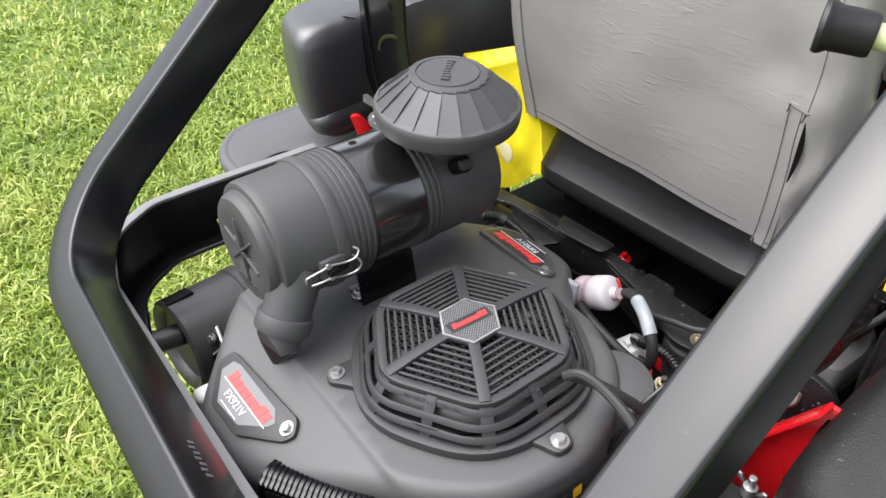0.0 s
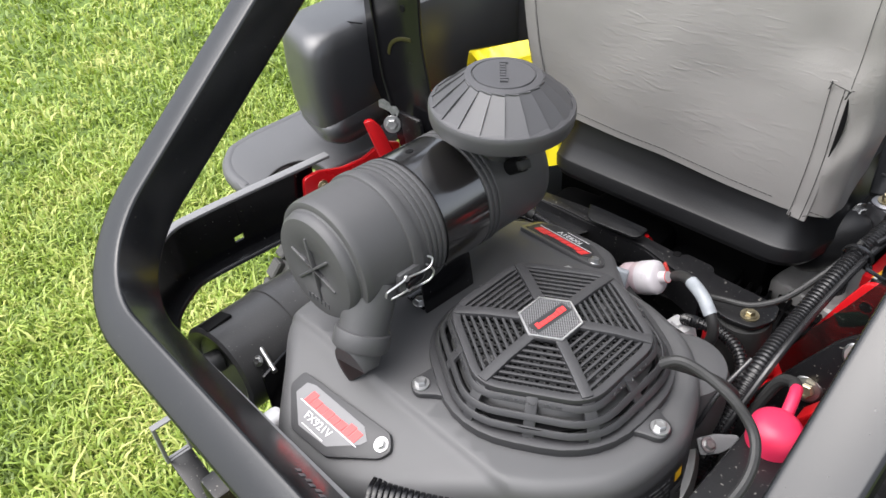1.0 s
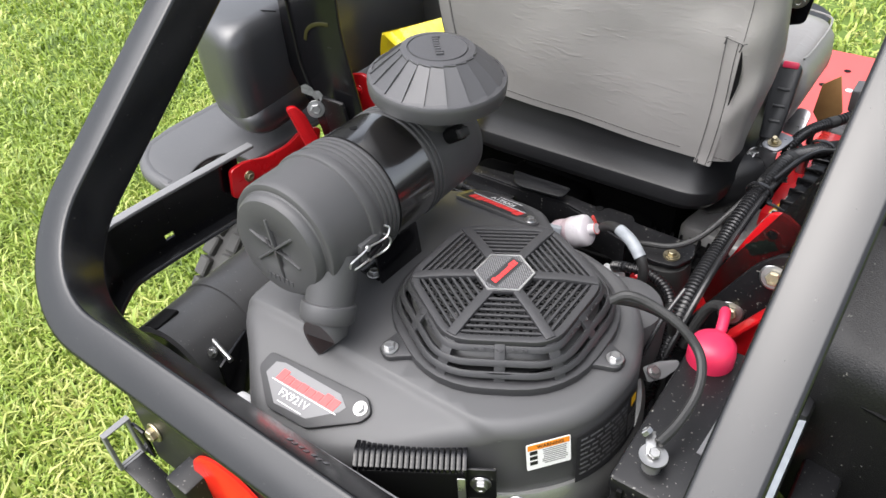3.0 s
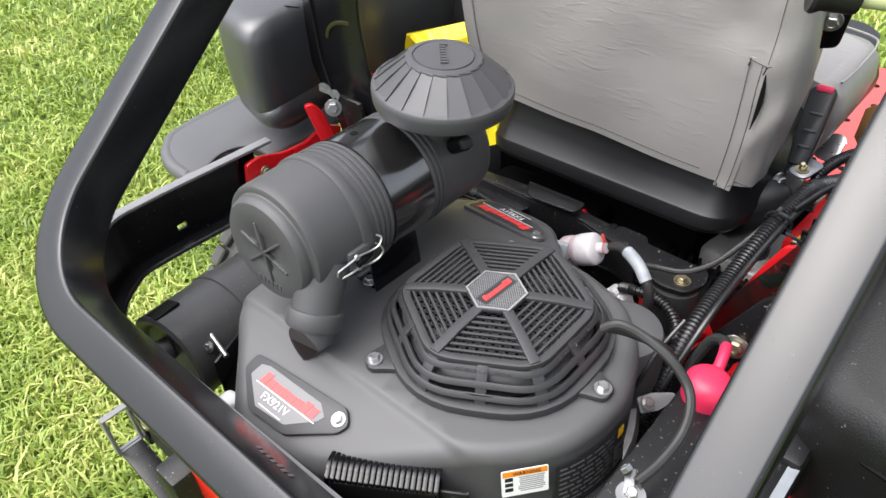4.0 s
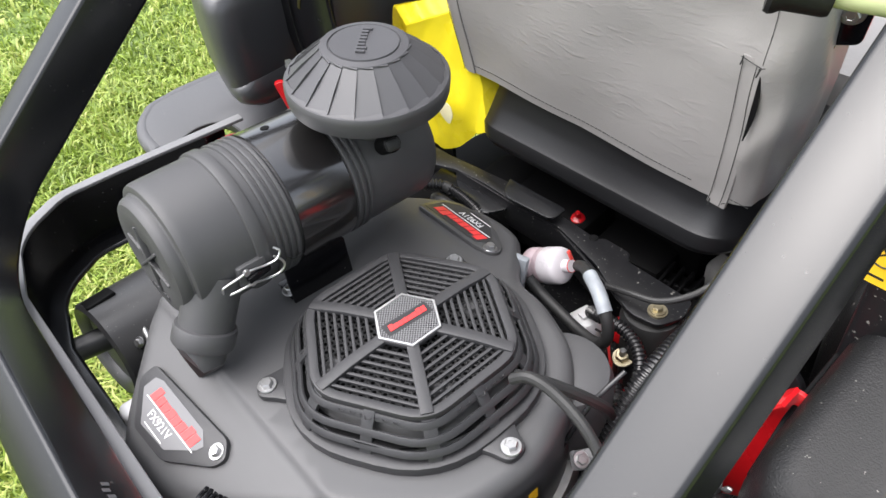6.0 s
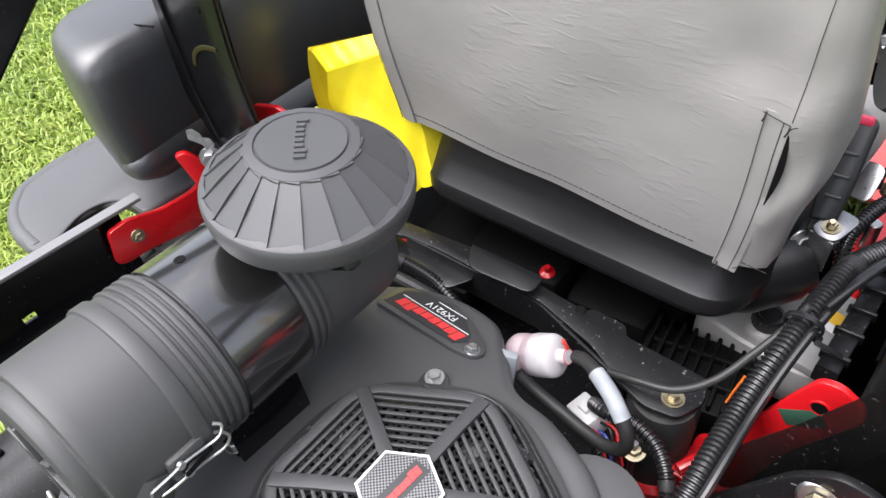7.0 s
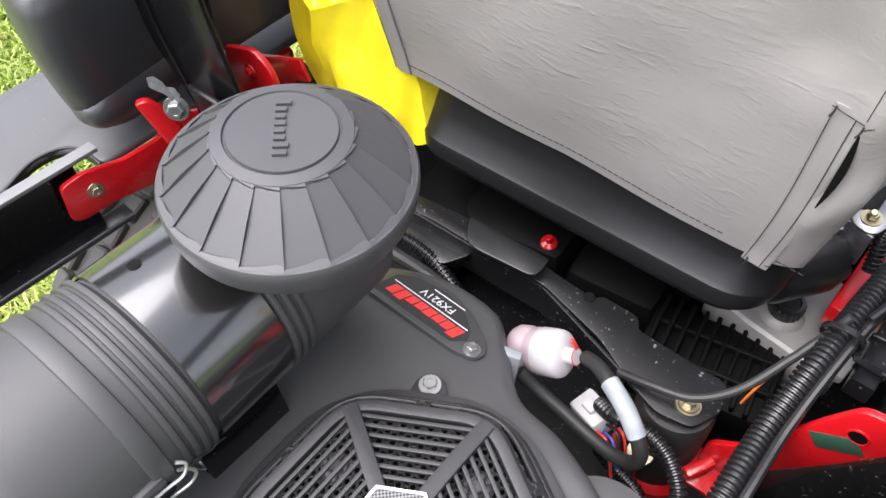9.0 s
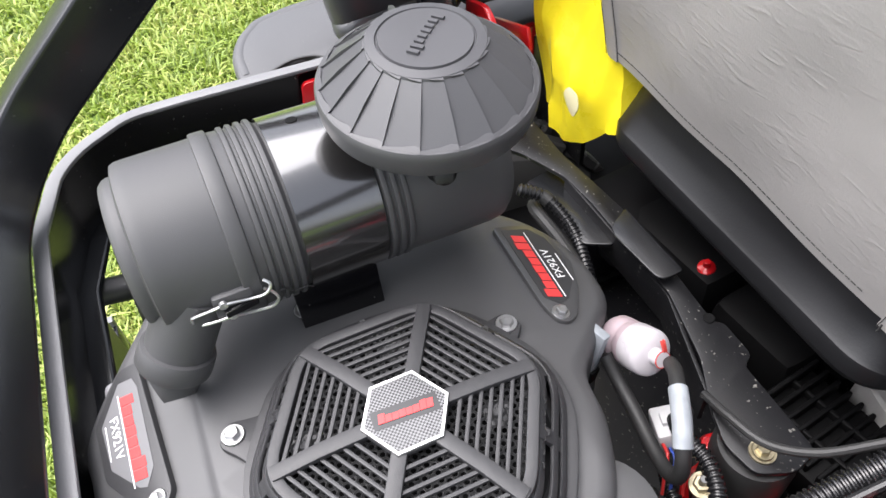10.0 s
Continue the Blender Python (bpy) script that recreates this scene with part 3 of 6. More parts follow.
def logo_bars(m, length, height, material, parent, count=8, shear=0.25, thick=.0005, fill=.88):
    """The maker's lettering as plain slanted blocks of its size and colour."""
    bm = bmesh.new()
    w = length / count
    for i in range(count):
        x = -length / 2 + i * w
        hh, k = height * (1, .74, .70, .74, .70, .74, 1, .92)[i % 8], w * fill
        o = [(x, -height / 2), (x + k, -height / 2), (x + k + shear * hh, -height / 2 + hh), (x + shear * hh, -height / 2 + hh)]
        slab(o, thick, m, 0, bm=bm)
    return part("logo", bm, material, parent, "maker's mark as plain blocks")


def carbon():
    mat = surface("woven_dark_film", (0.05, 0.05, 0.052), 0.3)
    n, l, b = tweak(mat)
    tc = n.new("ShaderNodeTexCoord")
    ch = n.new("ShaderNodeTexChecker")
    ch.inputs["Scale"].default_value = 620
    ch.inputs["Color1"].default_value = (0.015, 0.015, 0.016, 1)
    ch.inputs["Color2"].default_value = (0.17, 0.17, 0.175, 1)
    l.new(tc.outputs["Object"], ch.inputs["Vector"])
    l.new(ch.outputs["Color"], b.inputs["Base Color"])
    return mat


M_CARBON = carbon()
fan_guard()


def name_plate(m, flip):
    """The model plate on a shoulder of the shroud: shield film, red maker's mark, model number. flip: the bolt is at the text's start."""
    outer = ((-.074, .026), (.066, .034), (.080, .020), (.074, .006), (.020, -.030), (-.038, -.032), (-.078, .004))
    inner = ((-.060, .018), (-.048, .022), (.036, .022), (.050, .012), (.046, .004), (.014, -.021), (-.032, -.024), (-.064, .002))
    if flip:
        outer = ((.052, .030), (-.050, .028), (-.070, .023), (-.075, .012), (-.068, .000), (-.038, -.018), (-.006, -.028), (.032, -.022), (.050, -.008))
        inner = ((.046, .023), (-.044, .022), (-.054, .010), (-.050, .000), (-.032, -.014), (-.004, -.022), (.028, -.017), (.043, -.005))
    o = rounded(outer, .006, 4)
    p = part("model_plate", slab(o, .0070, m @ pose(0, 0, -.0045), .001), M_SCREEN if flip else M_GUARD, engine, "model plate with printed shield")
    part("shield", slab(inner, .0006, m @ pose(0, 0, .0024), 0), M_LABELDARK if flip else M_SILVER, p)
    logo_bars(m @ pose(-.006 if flip else -.004, .0115 if flip else .0085, .0031), .082 if flip else .088, .0135 if flip else .0145, M_LOGO, p)
    bars(m @ pose(0, 0, .0031), [(-.004, .0015 if flip else -.0005, .086 if flip else .096, .0010)], M_WHITE, p)
    flat_text("FX921V", .0116 if flip else .0132, m @ pose(-.006 if flip else -.012, -.0072 if flip else -.0095, .0034), M_WHITE, p, "model_number")
    bars(m @ pose(0, 0, .0031), [(-.012, -.0165 if flip else -.0195, .036, .0009)], M_WHITE, p)
    hex_bolt(m @ V((-.063 if flip else .066, .0155 if flip else .019, .002)), m.to_3x3() @ V((0, 0, 1)), .0054, M_ZINC, p)


name_plate(plane_pose((-.1165, -.2025, .7830), (1, .025, -.01), (0, 1, .45)) @ Matrix.Diagonal((.95, .92, 1, 1)), False)
name_plate(plane_pose((-.131, .188, .7905), (-1, .03, 0), (0, -1, .29)), True)


def warning_decal(a, b, drop, parent):
    """The warning sticker and the dark data label on the curved rear wall."""
    a, b = V(a), V(b)
    m = plane_pose((a + b) / 2 + V((0, 0, -drop / 2)), b - a, (-.14, .115, 1))
    w = (b - a).length
    p = part("warning_label", slab(rounded([(-w / 2, -drop / 2), (w / 2, -drop / 2), (w / 2, drop / 2), (-w / 2, drop / 2)], .002, 3), .0006, m, 0), M_WHITE, parent, "white and orange warning sticker")
    bars(m @ pose(0, 0, .0006), [(0, drop * .37, w * .94, drop * .20)], M_ORANGE, p)
    flat_text("WARNING", drop * .17, m @ pose(w * .04, drop * .365, .0013), M_INK, p, "warning_word")
    rng = random.Random(3)
    bars(m @ pose(0, 0, .0006), [(w * .14, drop * (.20 - .075 * i), w * (.58 - .12 * rng.random()), drop * .035) for i in range(8)], M_GREYINK, p)
    bars(m @ pose(0, 0, .0006), [(-w * .34, drop * (.16 - .2 * i), w * .17, drop * .13) for i in range(3)], M_INK, p, "pictogram")


warning_decal((.1095, -.1290, .788), (.1385, -.0927, .788), .034, SH)


def data_label():
    def rim(a, z, off):
        r = .1616 + off + .0030 * min(1, max(0, -a / 26)) + (.780 - z) * .062
        return (r * math.cos(radians(a)), r * math.sin(radians(a)), z)
    bm = bmesh.new()
    for i in range(12):
        a0, a1 = -31 + 2.9 * i, -31 + 2.9 * (i + 1)
        bm.faces.new([bm.verts.new(rim(a, z, 0)) for a, z in ((a0, .706), (a1, .706), (a1, .778), (a0, .778))])
    bmesh.ops.remove_doubles(bm, verts=bm.verts, dist=1e-5)
    p = part("data_label", bm, M_LABELDARK, SH, "grey engine data label with unreadable print")
    rng = random.Random(8)
    bm = bmesh.new()
    for row in range(8):
        a = -29.5
        while a < -6:
            w = rng.uniform(2, 6)
            z = .774 - row * .0076
            bm.faces.new([bm.verts.new(rim(t, zz, .0006)) for t, zz in ((a, z - .0030), (min(a + w, -5), z - .0030), (min(a + w, -5), z), (a, z))])
            a += w + 1
    part("print", bm, M_SILVER, p)
    for nm, mat, a0, a1, z0, z1 in (("pale_panel", M_FOIL, -4, 3, .716, .752), ("yellow_mark", M_SAFETY, -2, 2, .760, .774)):
        bm = bmesh.new()
        for i in range(3):
            q0, q1 = a0 + (a1 - a0) * i / 3, a0 + (a1 - a0) * (i + 1) / 3
            bm.faces.new([bm.verts.new(rim(a, z, .0006)) for a, z in ((q0, z0), (q1, z0), (q1, z1), (q0, z1))])
        part(nm, bm, mat, p)


data_label()


def oil_cooler():
    """The finned cooler on the rear of the engine, with its bolted bracket."""
    c = part("oil_cooler", box((.108, .024, .085), plane_pose((.020, -.196, .730), (.087, .054, 0), (0, 0, 1)) @ pose(0, 0, 0, 90, 0, 0), .004), M_DARK, engine, "black finned oil cooler")
    a, b = V((-.028, -.226, .737)), V((.064, -.169, .737))
    d = (b - a).normalized()
    n = V((d.y, -d.x, 0))
    for i in range(20):
        p = a.lerp(b, i / 19)
        loop = [p - n * .022 + V((0, 0, z)) for z in (-.05, .030)] + [p - n * .017 + V((0, 0, .040)), p - n * .006 + V((0, 0, .044)), p + n * .004 + V((0, 0, .040)), p + n * .010 + V((0, 0, .030)), p + n * .010 + V((0, 0, -.05))]
        part("fin", swept(glide(loop, 3), rounded([(-.0011, -.0022), (.0011, -.0022), (.0011, .0022), (-.0011, .0022)], .0006, 2), up=d), M_BLACK, c)
    m = plane_pose((.079, -.163, .745), d, (0, 0, 1))
    br = part("bracket", box((.030, .050, .004), m, .004), M_FRAME, c)
    hex_bolt((.080, -.166, .750), n, .007, M_ZINC, br)
    m = plane_pose((.066, -.178, .742), d, (0, 0, 1))
    part("foil_strip", box((.008, .055, .001), m @ pose(0, 0, .006), .0003), M_FOIL, c, "bright foil strip")


oil_cooler()
# drain fitting and cast sump shoulder under the warning label
part("sump", spun([(.150, .58), (.168, .62), (.170, .690), (.165, .700), (.10, .70)], 48), M_ALU, engine, "cast aluminium crankcase shoulder")
hex_bolt((.112, -.150, .722), (.6, -.8, .1), .0075, M_ZINC, engine)
hb = part("harness_bracket", slab(rounded([(-.009, -.012), (.009, -.012), (.010, .008), (.003, .030), (-.005, .030), (-.010, .008)], .003, 3), .003, pose(.158, .074, .735, 12, 35, -35), .001), M_SILVER, engine, "grey metal harness bracket")
hex_bolt((.158, .071, .738), (.5, -.2, 1), .0055, M_ZINC, hb)


# ---- air cleaner ----
def can_axis(y):
    return V((-.1927 - .0346 * y, y, .910 - .0429 * y))


A0, A1 = can_axis(-.150), can_axis(.160)
AM = axis(A0, A1)
# the rain cap leans a little to the engine's side
CAP_UP = V((.074, .020, 1)).normalized()
CM = Matrix.Translation((-.1535, .0988, 1.0)) @ V((0, 0, 1)).rotation_difference(CAP_UP).to_matrix().to_4x4() @ Matrix.Translation((0, 0, -1.0))
M_MOUTH = surface("dark_brown_rubber", (0.018, 0.011, 0.011), 0.6)


def ribs(r, starts, up=.0024, wide=.0052):
    prof = []
    for s in starts:
        prof += [(r, s), (r + up * .85, s + wide * .14), (r + up, s + wide * .4), (r + up * .85, s + wide * .8), (r, s + wide)]
    return prof


def rain_cap(ob):
    cap = part("rain_cap", spun([(.030, 1.004), (.070, .9975), (.0752, .9972), (.0776, .9985), (.0790, 1.003), (.0798, 1.012), (.0796, 1.0165), (.0784, 1.0186), (.0764, 1.0192), (.072, 1.0185), (.040, 1.042), (0, 1.046)], 96, CM), M_CAP, ob, "matt black ribbed rain cap")
    part("cap_top", spun([(.0425, 1.043), (.0418, 1.0484), (.0410, 1.0494), (.0345, 1.0508), (.0338, 1.0494), (.0328, 1.0494), (.0322, 1.0512), (0, 1.0520)], 72, CM), M_CAP, cap)
    n = 19
    for i in range(n):
        # each vane is a facet that ends in a small step against the next
        a0, a1 = 2 * math.pi * (i - .4) / n, 2 * math.pi * (i + .6) / n
        bm = bmesh.new()
        row = []
        for r, z, lifts in ((.0760, 1.0172, (.0004, .0022)), (.060, 1.0318, (-.0006, .0026)), (.0405, 1.0492, (-.0006, .0002))):
            for a, lift in zip((a0, a1), lifts):
                row.append([bm.verts.new(CM @ V((r * math.cos(a), r * math.sin(a), z + d))) for d in (lift, -.003)])
        for j in (0, 2):
            bm.faces.new((row[j][0], row[j + 1][0], row[j + 3][0], row[j + 2][0]))
            bm.faces.new((row[j + 1][0], row[j + 1][1], row[j + 3][1], row[j + 3][0]))
        bm.faces.new((row[0][0], row[0][1], row[1][1], row[1][0]))
        bm.faces.new((row[4][0], row[5][0], row[5][1], row[4][1]))
        part("vane", bm, M_CAP, cap, smooth=12)
    # crown and brim both end in a saw edge, one tooth to each vane
    for name, r_in, r0, r1, z_in, z0, z1 in (("saw_rim", .0385, .0412, .0434, 1.0499, 1.0494, 1.0482), ("brim_teeth", .0782, .0762, .0728, 1.0190, 1.0196, 1.0216)):
        bm = bmesh.new()
        at = lambda r, a, z: bm.verts.new(CM @ V((r * math.cos(a), r * math.sin(a), z)))
        for i in range(n):
            a0, a1 = 2 * math.pi * (i - .4) / n, 2 * math.pi * (i + .6) / n
            top = [at(r_in, a0, z_in), at(r0, a0, z0), at((r0 + r1) / 2, (a0 + a1) / 2, (z0 + z1) / 2), at(r1, a1, z1), at(r_in, a1, z_in)]
            low = [at(r0, a0, z0 - .006), at((r0 + r1) / 2, (a0 + a1) / 2, (z0 + z1) / 2 - .006), at(r1, a1, z1 - .006), at(r_in, a1, z_in - .006)]
            bm.faces.new(top)
            for j in range(3):
                bm.faces.new((top[j + 1], low[j], low[j + 1], top[j + 2]))
        part(name, bm, M_CAP, cap, smooth=12)
    m = CM @ plane_pose((0, 0, 1.0515), (.69, -.72, 0), (.72, .69, 0))
    logo_bars(m, .047, .0088, M_CAP, cap, shear=0.0, thick=.0020, fill=.6)


def wire_latch(ob, out, upw):
    ax = (A1 - A0).normalized()

    def on_can(at, rise, off=0.0):
        a = math.asin(rise / .0712)
        return A0 + ax * at + (out * math.cos(a) + upw * math.sin(a)) * (.0722 + off)
    boss = on_can(.068, -.010)
    m = plane_pose(boss, ax, upw)
    cl = part("latch", box((.030, .024, .008), m, .003), M_CAN, ob, "over-centre wire latch")
    part("latch_arm", box((.026, .007, .005), m @ pose(.004, -.002, .006, 0, 8, 0), .0015), M_BLACK, cl)
    for loop in ([(.036, -.020, .003), (.036, -.010, .003), (.039, -.007, .004), (.050, -.004, .006), (.063, -.002, .007), (.080, -.006, .006), (.091, -.004, .008), (.096, .002, .007), (.092, .006, .004)],
                 [(.036, -.020, .003), (.048, -.0185, .006), (.064, -.018, .007), (.080, -.024, .006), (.093, -.022, .008), (.099, -.016, .007), (.096, -.009, .004), (.091, -.004, .003)]):
        part("wire", hose([on_can(*q) for q in loop], .0012, 6, 8), M_CHROME, cl, "bright spring wire")
    for q in ((.060, -.0025, .005), (.064, -.018, .005)):
        p = on_can(*q)
        part("pivot", spun([(.0014, 0), (.0032, 0), (.0032, .003), (.0014, .003)], 14, axis(p, p + out)), M_CHROME, cl)


def air_cleaner():
    ob = thing("air_cleaner", (-.165, 0, .805), "black canister air cleaner with round rain cap", "air filter")
    cover = part("end_cover", spun([(0, .0075), (.020, .0075), (.024, .005), (.048, .004), (.0560, .0055), (.0592, .009), (.0602, .012), (.0604, .0155), (.0620, .0170), (.0650, .0168), (.0682, .0180), (.0696, .0215), (.0700, .027), (.0708, .075), (.0708, .077), (.0732, .0778), (.0738, .0795), (.0738, .0890), (.0732, .0902), (.0712, .091), (.0708, .098), (0, .098)], 80, AM), M_CAN, ob)
    for i in range(4):
        part("star_rib", box((.072 if i < 3 else .03, .0030, .007), AM @ pose(0, 0, .0060, 0, 0, 60 * i + 20), .001), M_CAN, cover)
    bars(AM @ pose(0, 0, .0044) @ pose(0, 0, 0, 180, 0, 0), [(-.016 + .0065 * i, .040, .0042, .0065) for i in range(6)], M_CAN, cover, "moulded_print", thick=.0009)
    prof = ribs(.0704, (.0985, .1055, .1125, .1195)) + [(.0680, .127), (.0680, .194)] + ribs(.0694, (.1955, .2030, .2105)) + [(.0700, .220), (.0704, .292), (.0690, .301), (.064, .307), (0, .310)]
    part("body", spun([(0, .096), (.0700, .096)] + prof, 80, AM), M_CAN, ob)
    loc = (AM.inverted().to_3x3() @ V((0, 0, 1))).normalized()
    loc.z = 0
    loc.normalize()
    sidev = V((0, 0, 1)).cross(loc).normalized()
    if (AM.to_3x3() @ sidev).x < 0:
        sidev = -sidev
    out, upw = AM.to_3x3() @ sidev, AM.to_3x3() @ loc
    # steel band round the upper side, down to the saddle
    pts = [sidev * math.cos(a) + loc * math.sin(a) for a in [math.radians(a) for a in range(-62, 243, 5)]]
    bm = bmesh.new()
    rows = [[bm.verts.new(AM @ (p * r + V((0, 0, s)))) for p in pts] for r in (.0692, .0712) for s in (.1285, .1930)]
    for a, b in ((0, 1), (2, 3), (0, 2), (1, 3)):
        for i in range(len(pts) - 1):
            bm.faces.new((rows[a][i], rows[a][i + 1], rows[b][i + 1], rows[b][i]))
    for i in (0, -1):
        bm.faces.new((rows[0][i], rows[1][i], rows[3][i], rows[2][i]))
    band = part("band", bm, M_BAND, ob, "glossy black steel mounting band")
    n = (AM.to_3x3() @ (loc * math.cos(.12) - sidev * math.sin(.12))).normalized()
    p = can_axis(.002) + n * .0709
    part("hole", spun([(0, 0), (.0045, 0), (.0045, .0008), (0, .0008)], 18, axis(p, p + n)), M_DARK, band)
    # saddle: a folded steel channel on the housing
    part("saddle_web", box((.004, .074, .046), pose(-.1495, -.001, .8275, 0, -6, -2), .0012), M_BLACK, ob)
    part("saddle_top", box((.060, .070, .004), pose(-.180, .000, .849, 0, -4, -2), .0012), M_BLACK, ob)
    part("saddle_foot", box((.030, .074, .004), pose(-.166, -.001, .8085, 0, 0, -2), .0012), M_BLACK, ob)
    hex_bolt((-.163, -.033, .8100), (0, 0, 1), .006, M_ZINC, ob)
    wire_latch(ob, out, upw)
    # a loose thread from the latch to the band
    part("loose_thread", hose([A0 + (A1 - A0).normalized() * at + (out * math.cos(g) + upw * math.sin(g)) * .0735 for at, g in ((.090, -.16), (.098, -.26), (.104, -.22), (.114, -.36), (.122, -.34), (.128, -.44))], .0006, 5, 5), M_STITCH, ob)
    # inlet neck blended into the can, and the rain cap
    part("inlet_neck", spun([(.050, 0), (.042, .020), (.036, .045), (.034, .078)], 48, axis(V((-.190, .0985, .930)), V((-.158, .0985, 1.004)))), M_CAN, ob)
    rain_cap(ob)
    # vacuum port on the front end
    q0, q1 = V((-.142, .095, .941)), V((-.116, .0925, .9585))
    port = part("port", rod(q0, q1, .0095, 20), M_DARK, ob)
    part("port_cap", box((.015, .012, .024), axis(q1 - V((.004, 0, .003)), q1 + V((.010, -.004, .004))), .003), M_RUBBER, port)
    # dust valve under the rear end
    d0, d1 = V((-.142, -.104, .905)), V((-.1245, -.166, .808))
    DM = axis(d0, d1)
    L = (d1 - d0).length
    part("dust_elbow", spun([(.026, 0), (.026, .060), (.0245, .076)], 36, DM), M_CAN, ob)
    part("clamp_ring", spun([(.026, .054), (.0290, .055), (.0298, .058), (.0298, .072), (.0285, .074), (.025, .075)], 36, DM, closed=False), M_CAN, ob)
    bm = spun([(.0245, .068), (.0235, .088), (.0200, L + .006)], 36, DM)
    bmesh.ops.bisect_plane(bm, geom=bm.verts[:] + bm.edges[:] + bm.faces[:], plane_co=DM @ V((0, 0, L - .006)) + V((0, .004, 0)), plane_no=V((.12, -.95, -.10)), clear_outer=True)
    bmesh.ops.bisect_plane(bm, geom=bm.verts[:] + bm.edges[:] + bm.faces[:], plane_co=DM @ V((0, 0, L - .004)), plane_no=V((.75, -.1, -.62)), clear_outer=True)
    filled = bmesh.ops.holes_fill(bm, edges=bm.edges)["faces"]
    lips = bmesh.new()
    for f in filled:
        mid = f.calc_center_median()
        if mid.z < .86:
            n = f.normal * (1 if f.normal.y < 0 else -1)
            lips.faces.new([lips.verts.new(mid + (v.co - mid) * .88 + n * .0006) for v in f.verts])
    part("dust_valve", bm, M_CAN, ob)
    part("valve_mouth", lips, M_MOUTH, ob, "dark slit mouth of the dust valve")
    return ob


air_cleaner()


# ---- seat ----
M_PAN = surface("black_seat_pan", (0.0100, 0.0102, 0.0112), 0.36, grain=0.12, spec=0.4)


M_BUCKLE = surface("black_buckle_plastic", (0.020, 0.021, 0.023), 0.34, grain=0.1)
M_BRACKET = surface("satin_bare_steel", (0.30, 0.30, 0.31), 0.30, metal=0.9, blotch=0.25, blotch_size=50)


def stitch_line(pts, parent, gap=.0075, long=.0052):
    """A row of stitches, each a short raised thread."""
    fine = glide(pts, 24)
    bm = bmesh.new()
    d, nxt = 0.0, 0.0
    for a, b in zip(fine, fine[1:]):
        d += (b - a).length
        if d >= nxt:
            u = (b - a).normalized()
            swept([a - u * long / 2, a + u * long / 2], circle(.00042, 5), bm=bm)
            nxt += gap
    part("stitching", bm, M_STITCH, parent, "black stitching")


def rear_y(x, z):
    """Depth of the cover's rear sheet: a leaning plane with soft waves, and folds beside the flap."""
    y = .381 - .016 * min(1, (z - .83) / .18) - .012 * (z - .835) / .6
    y += .0026 * math.sin(9 * x + 14 * z) * math.sin(21 * z - 4 * x) + .0016 * math.sin(31 * x - 17 * z)
    y += .008 * math.exp(-((x - .062) / .032) ** 2 - ((z - 1.048) / .035) ** 2)
    fold = max(0, min(1, (x - .088) / .02)) * max(0, min(1, (1.10 - z) / .06))
    y -= fold * (.0065 * math.sin((z - .835) * 15) + .0045 * (1 - abs(math.sin(17 * (z - 1.6 * x)))) ** 2 + .0016 * math.sin(70 * (z - .8 * x)))
    return y


def hem_z(x):
    return .836 + .003 * math.sin(17 * x) - .013 * min(1, max(0, (x + .12) / .20)) + .006 * max(0, min(1, (x - .06) / .06))


def flap_x(k):
    return .067 + .017 * k + .003 * math.sin(4 * k)


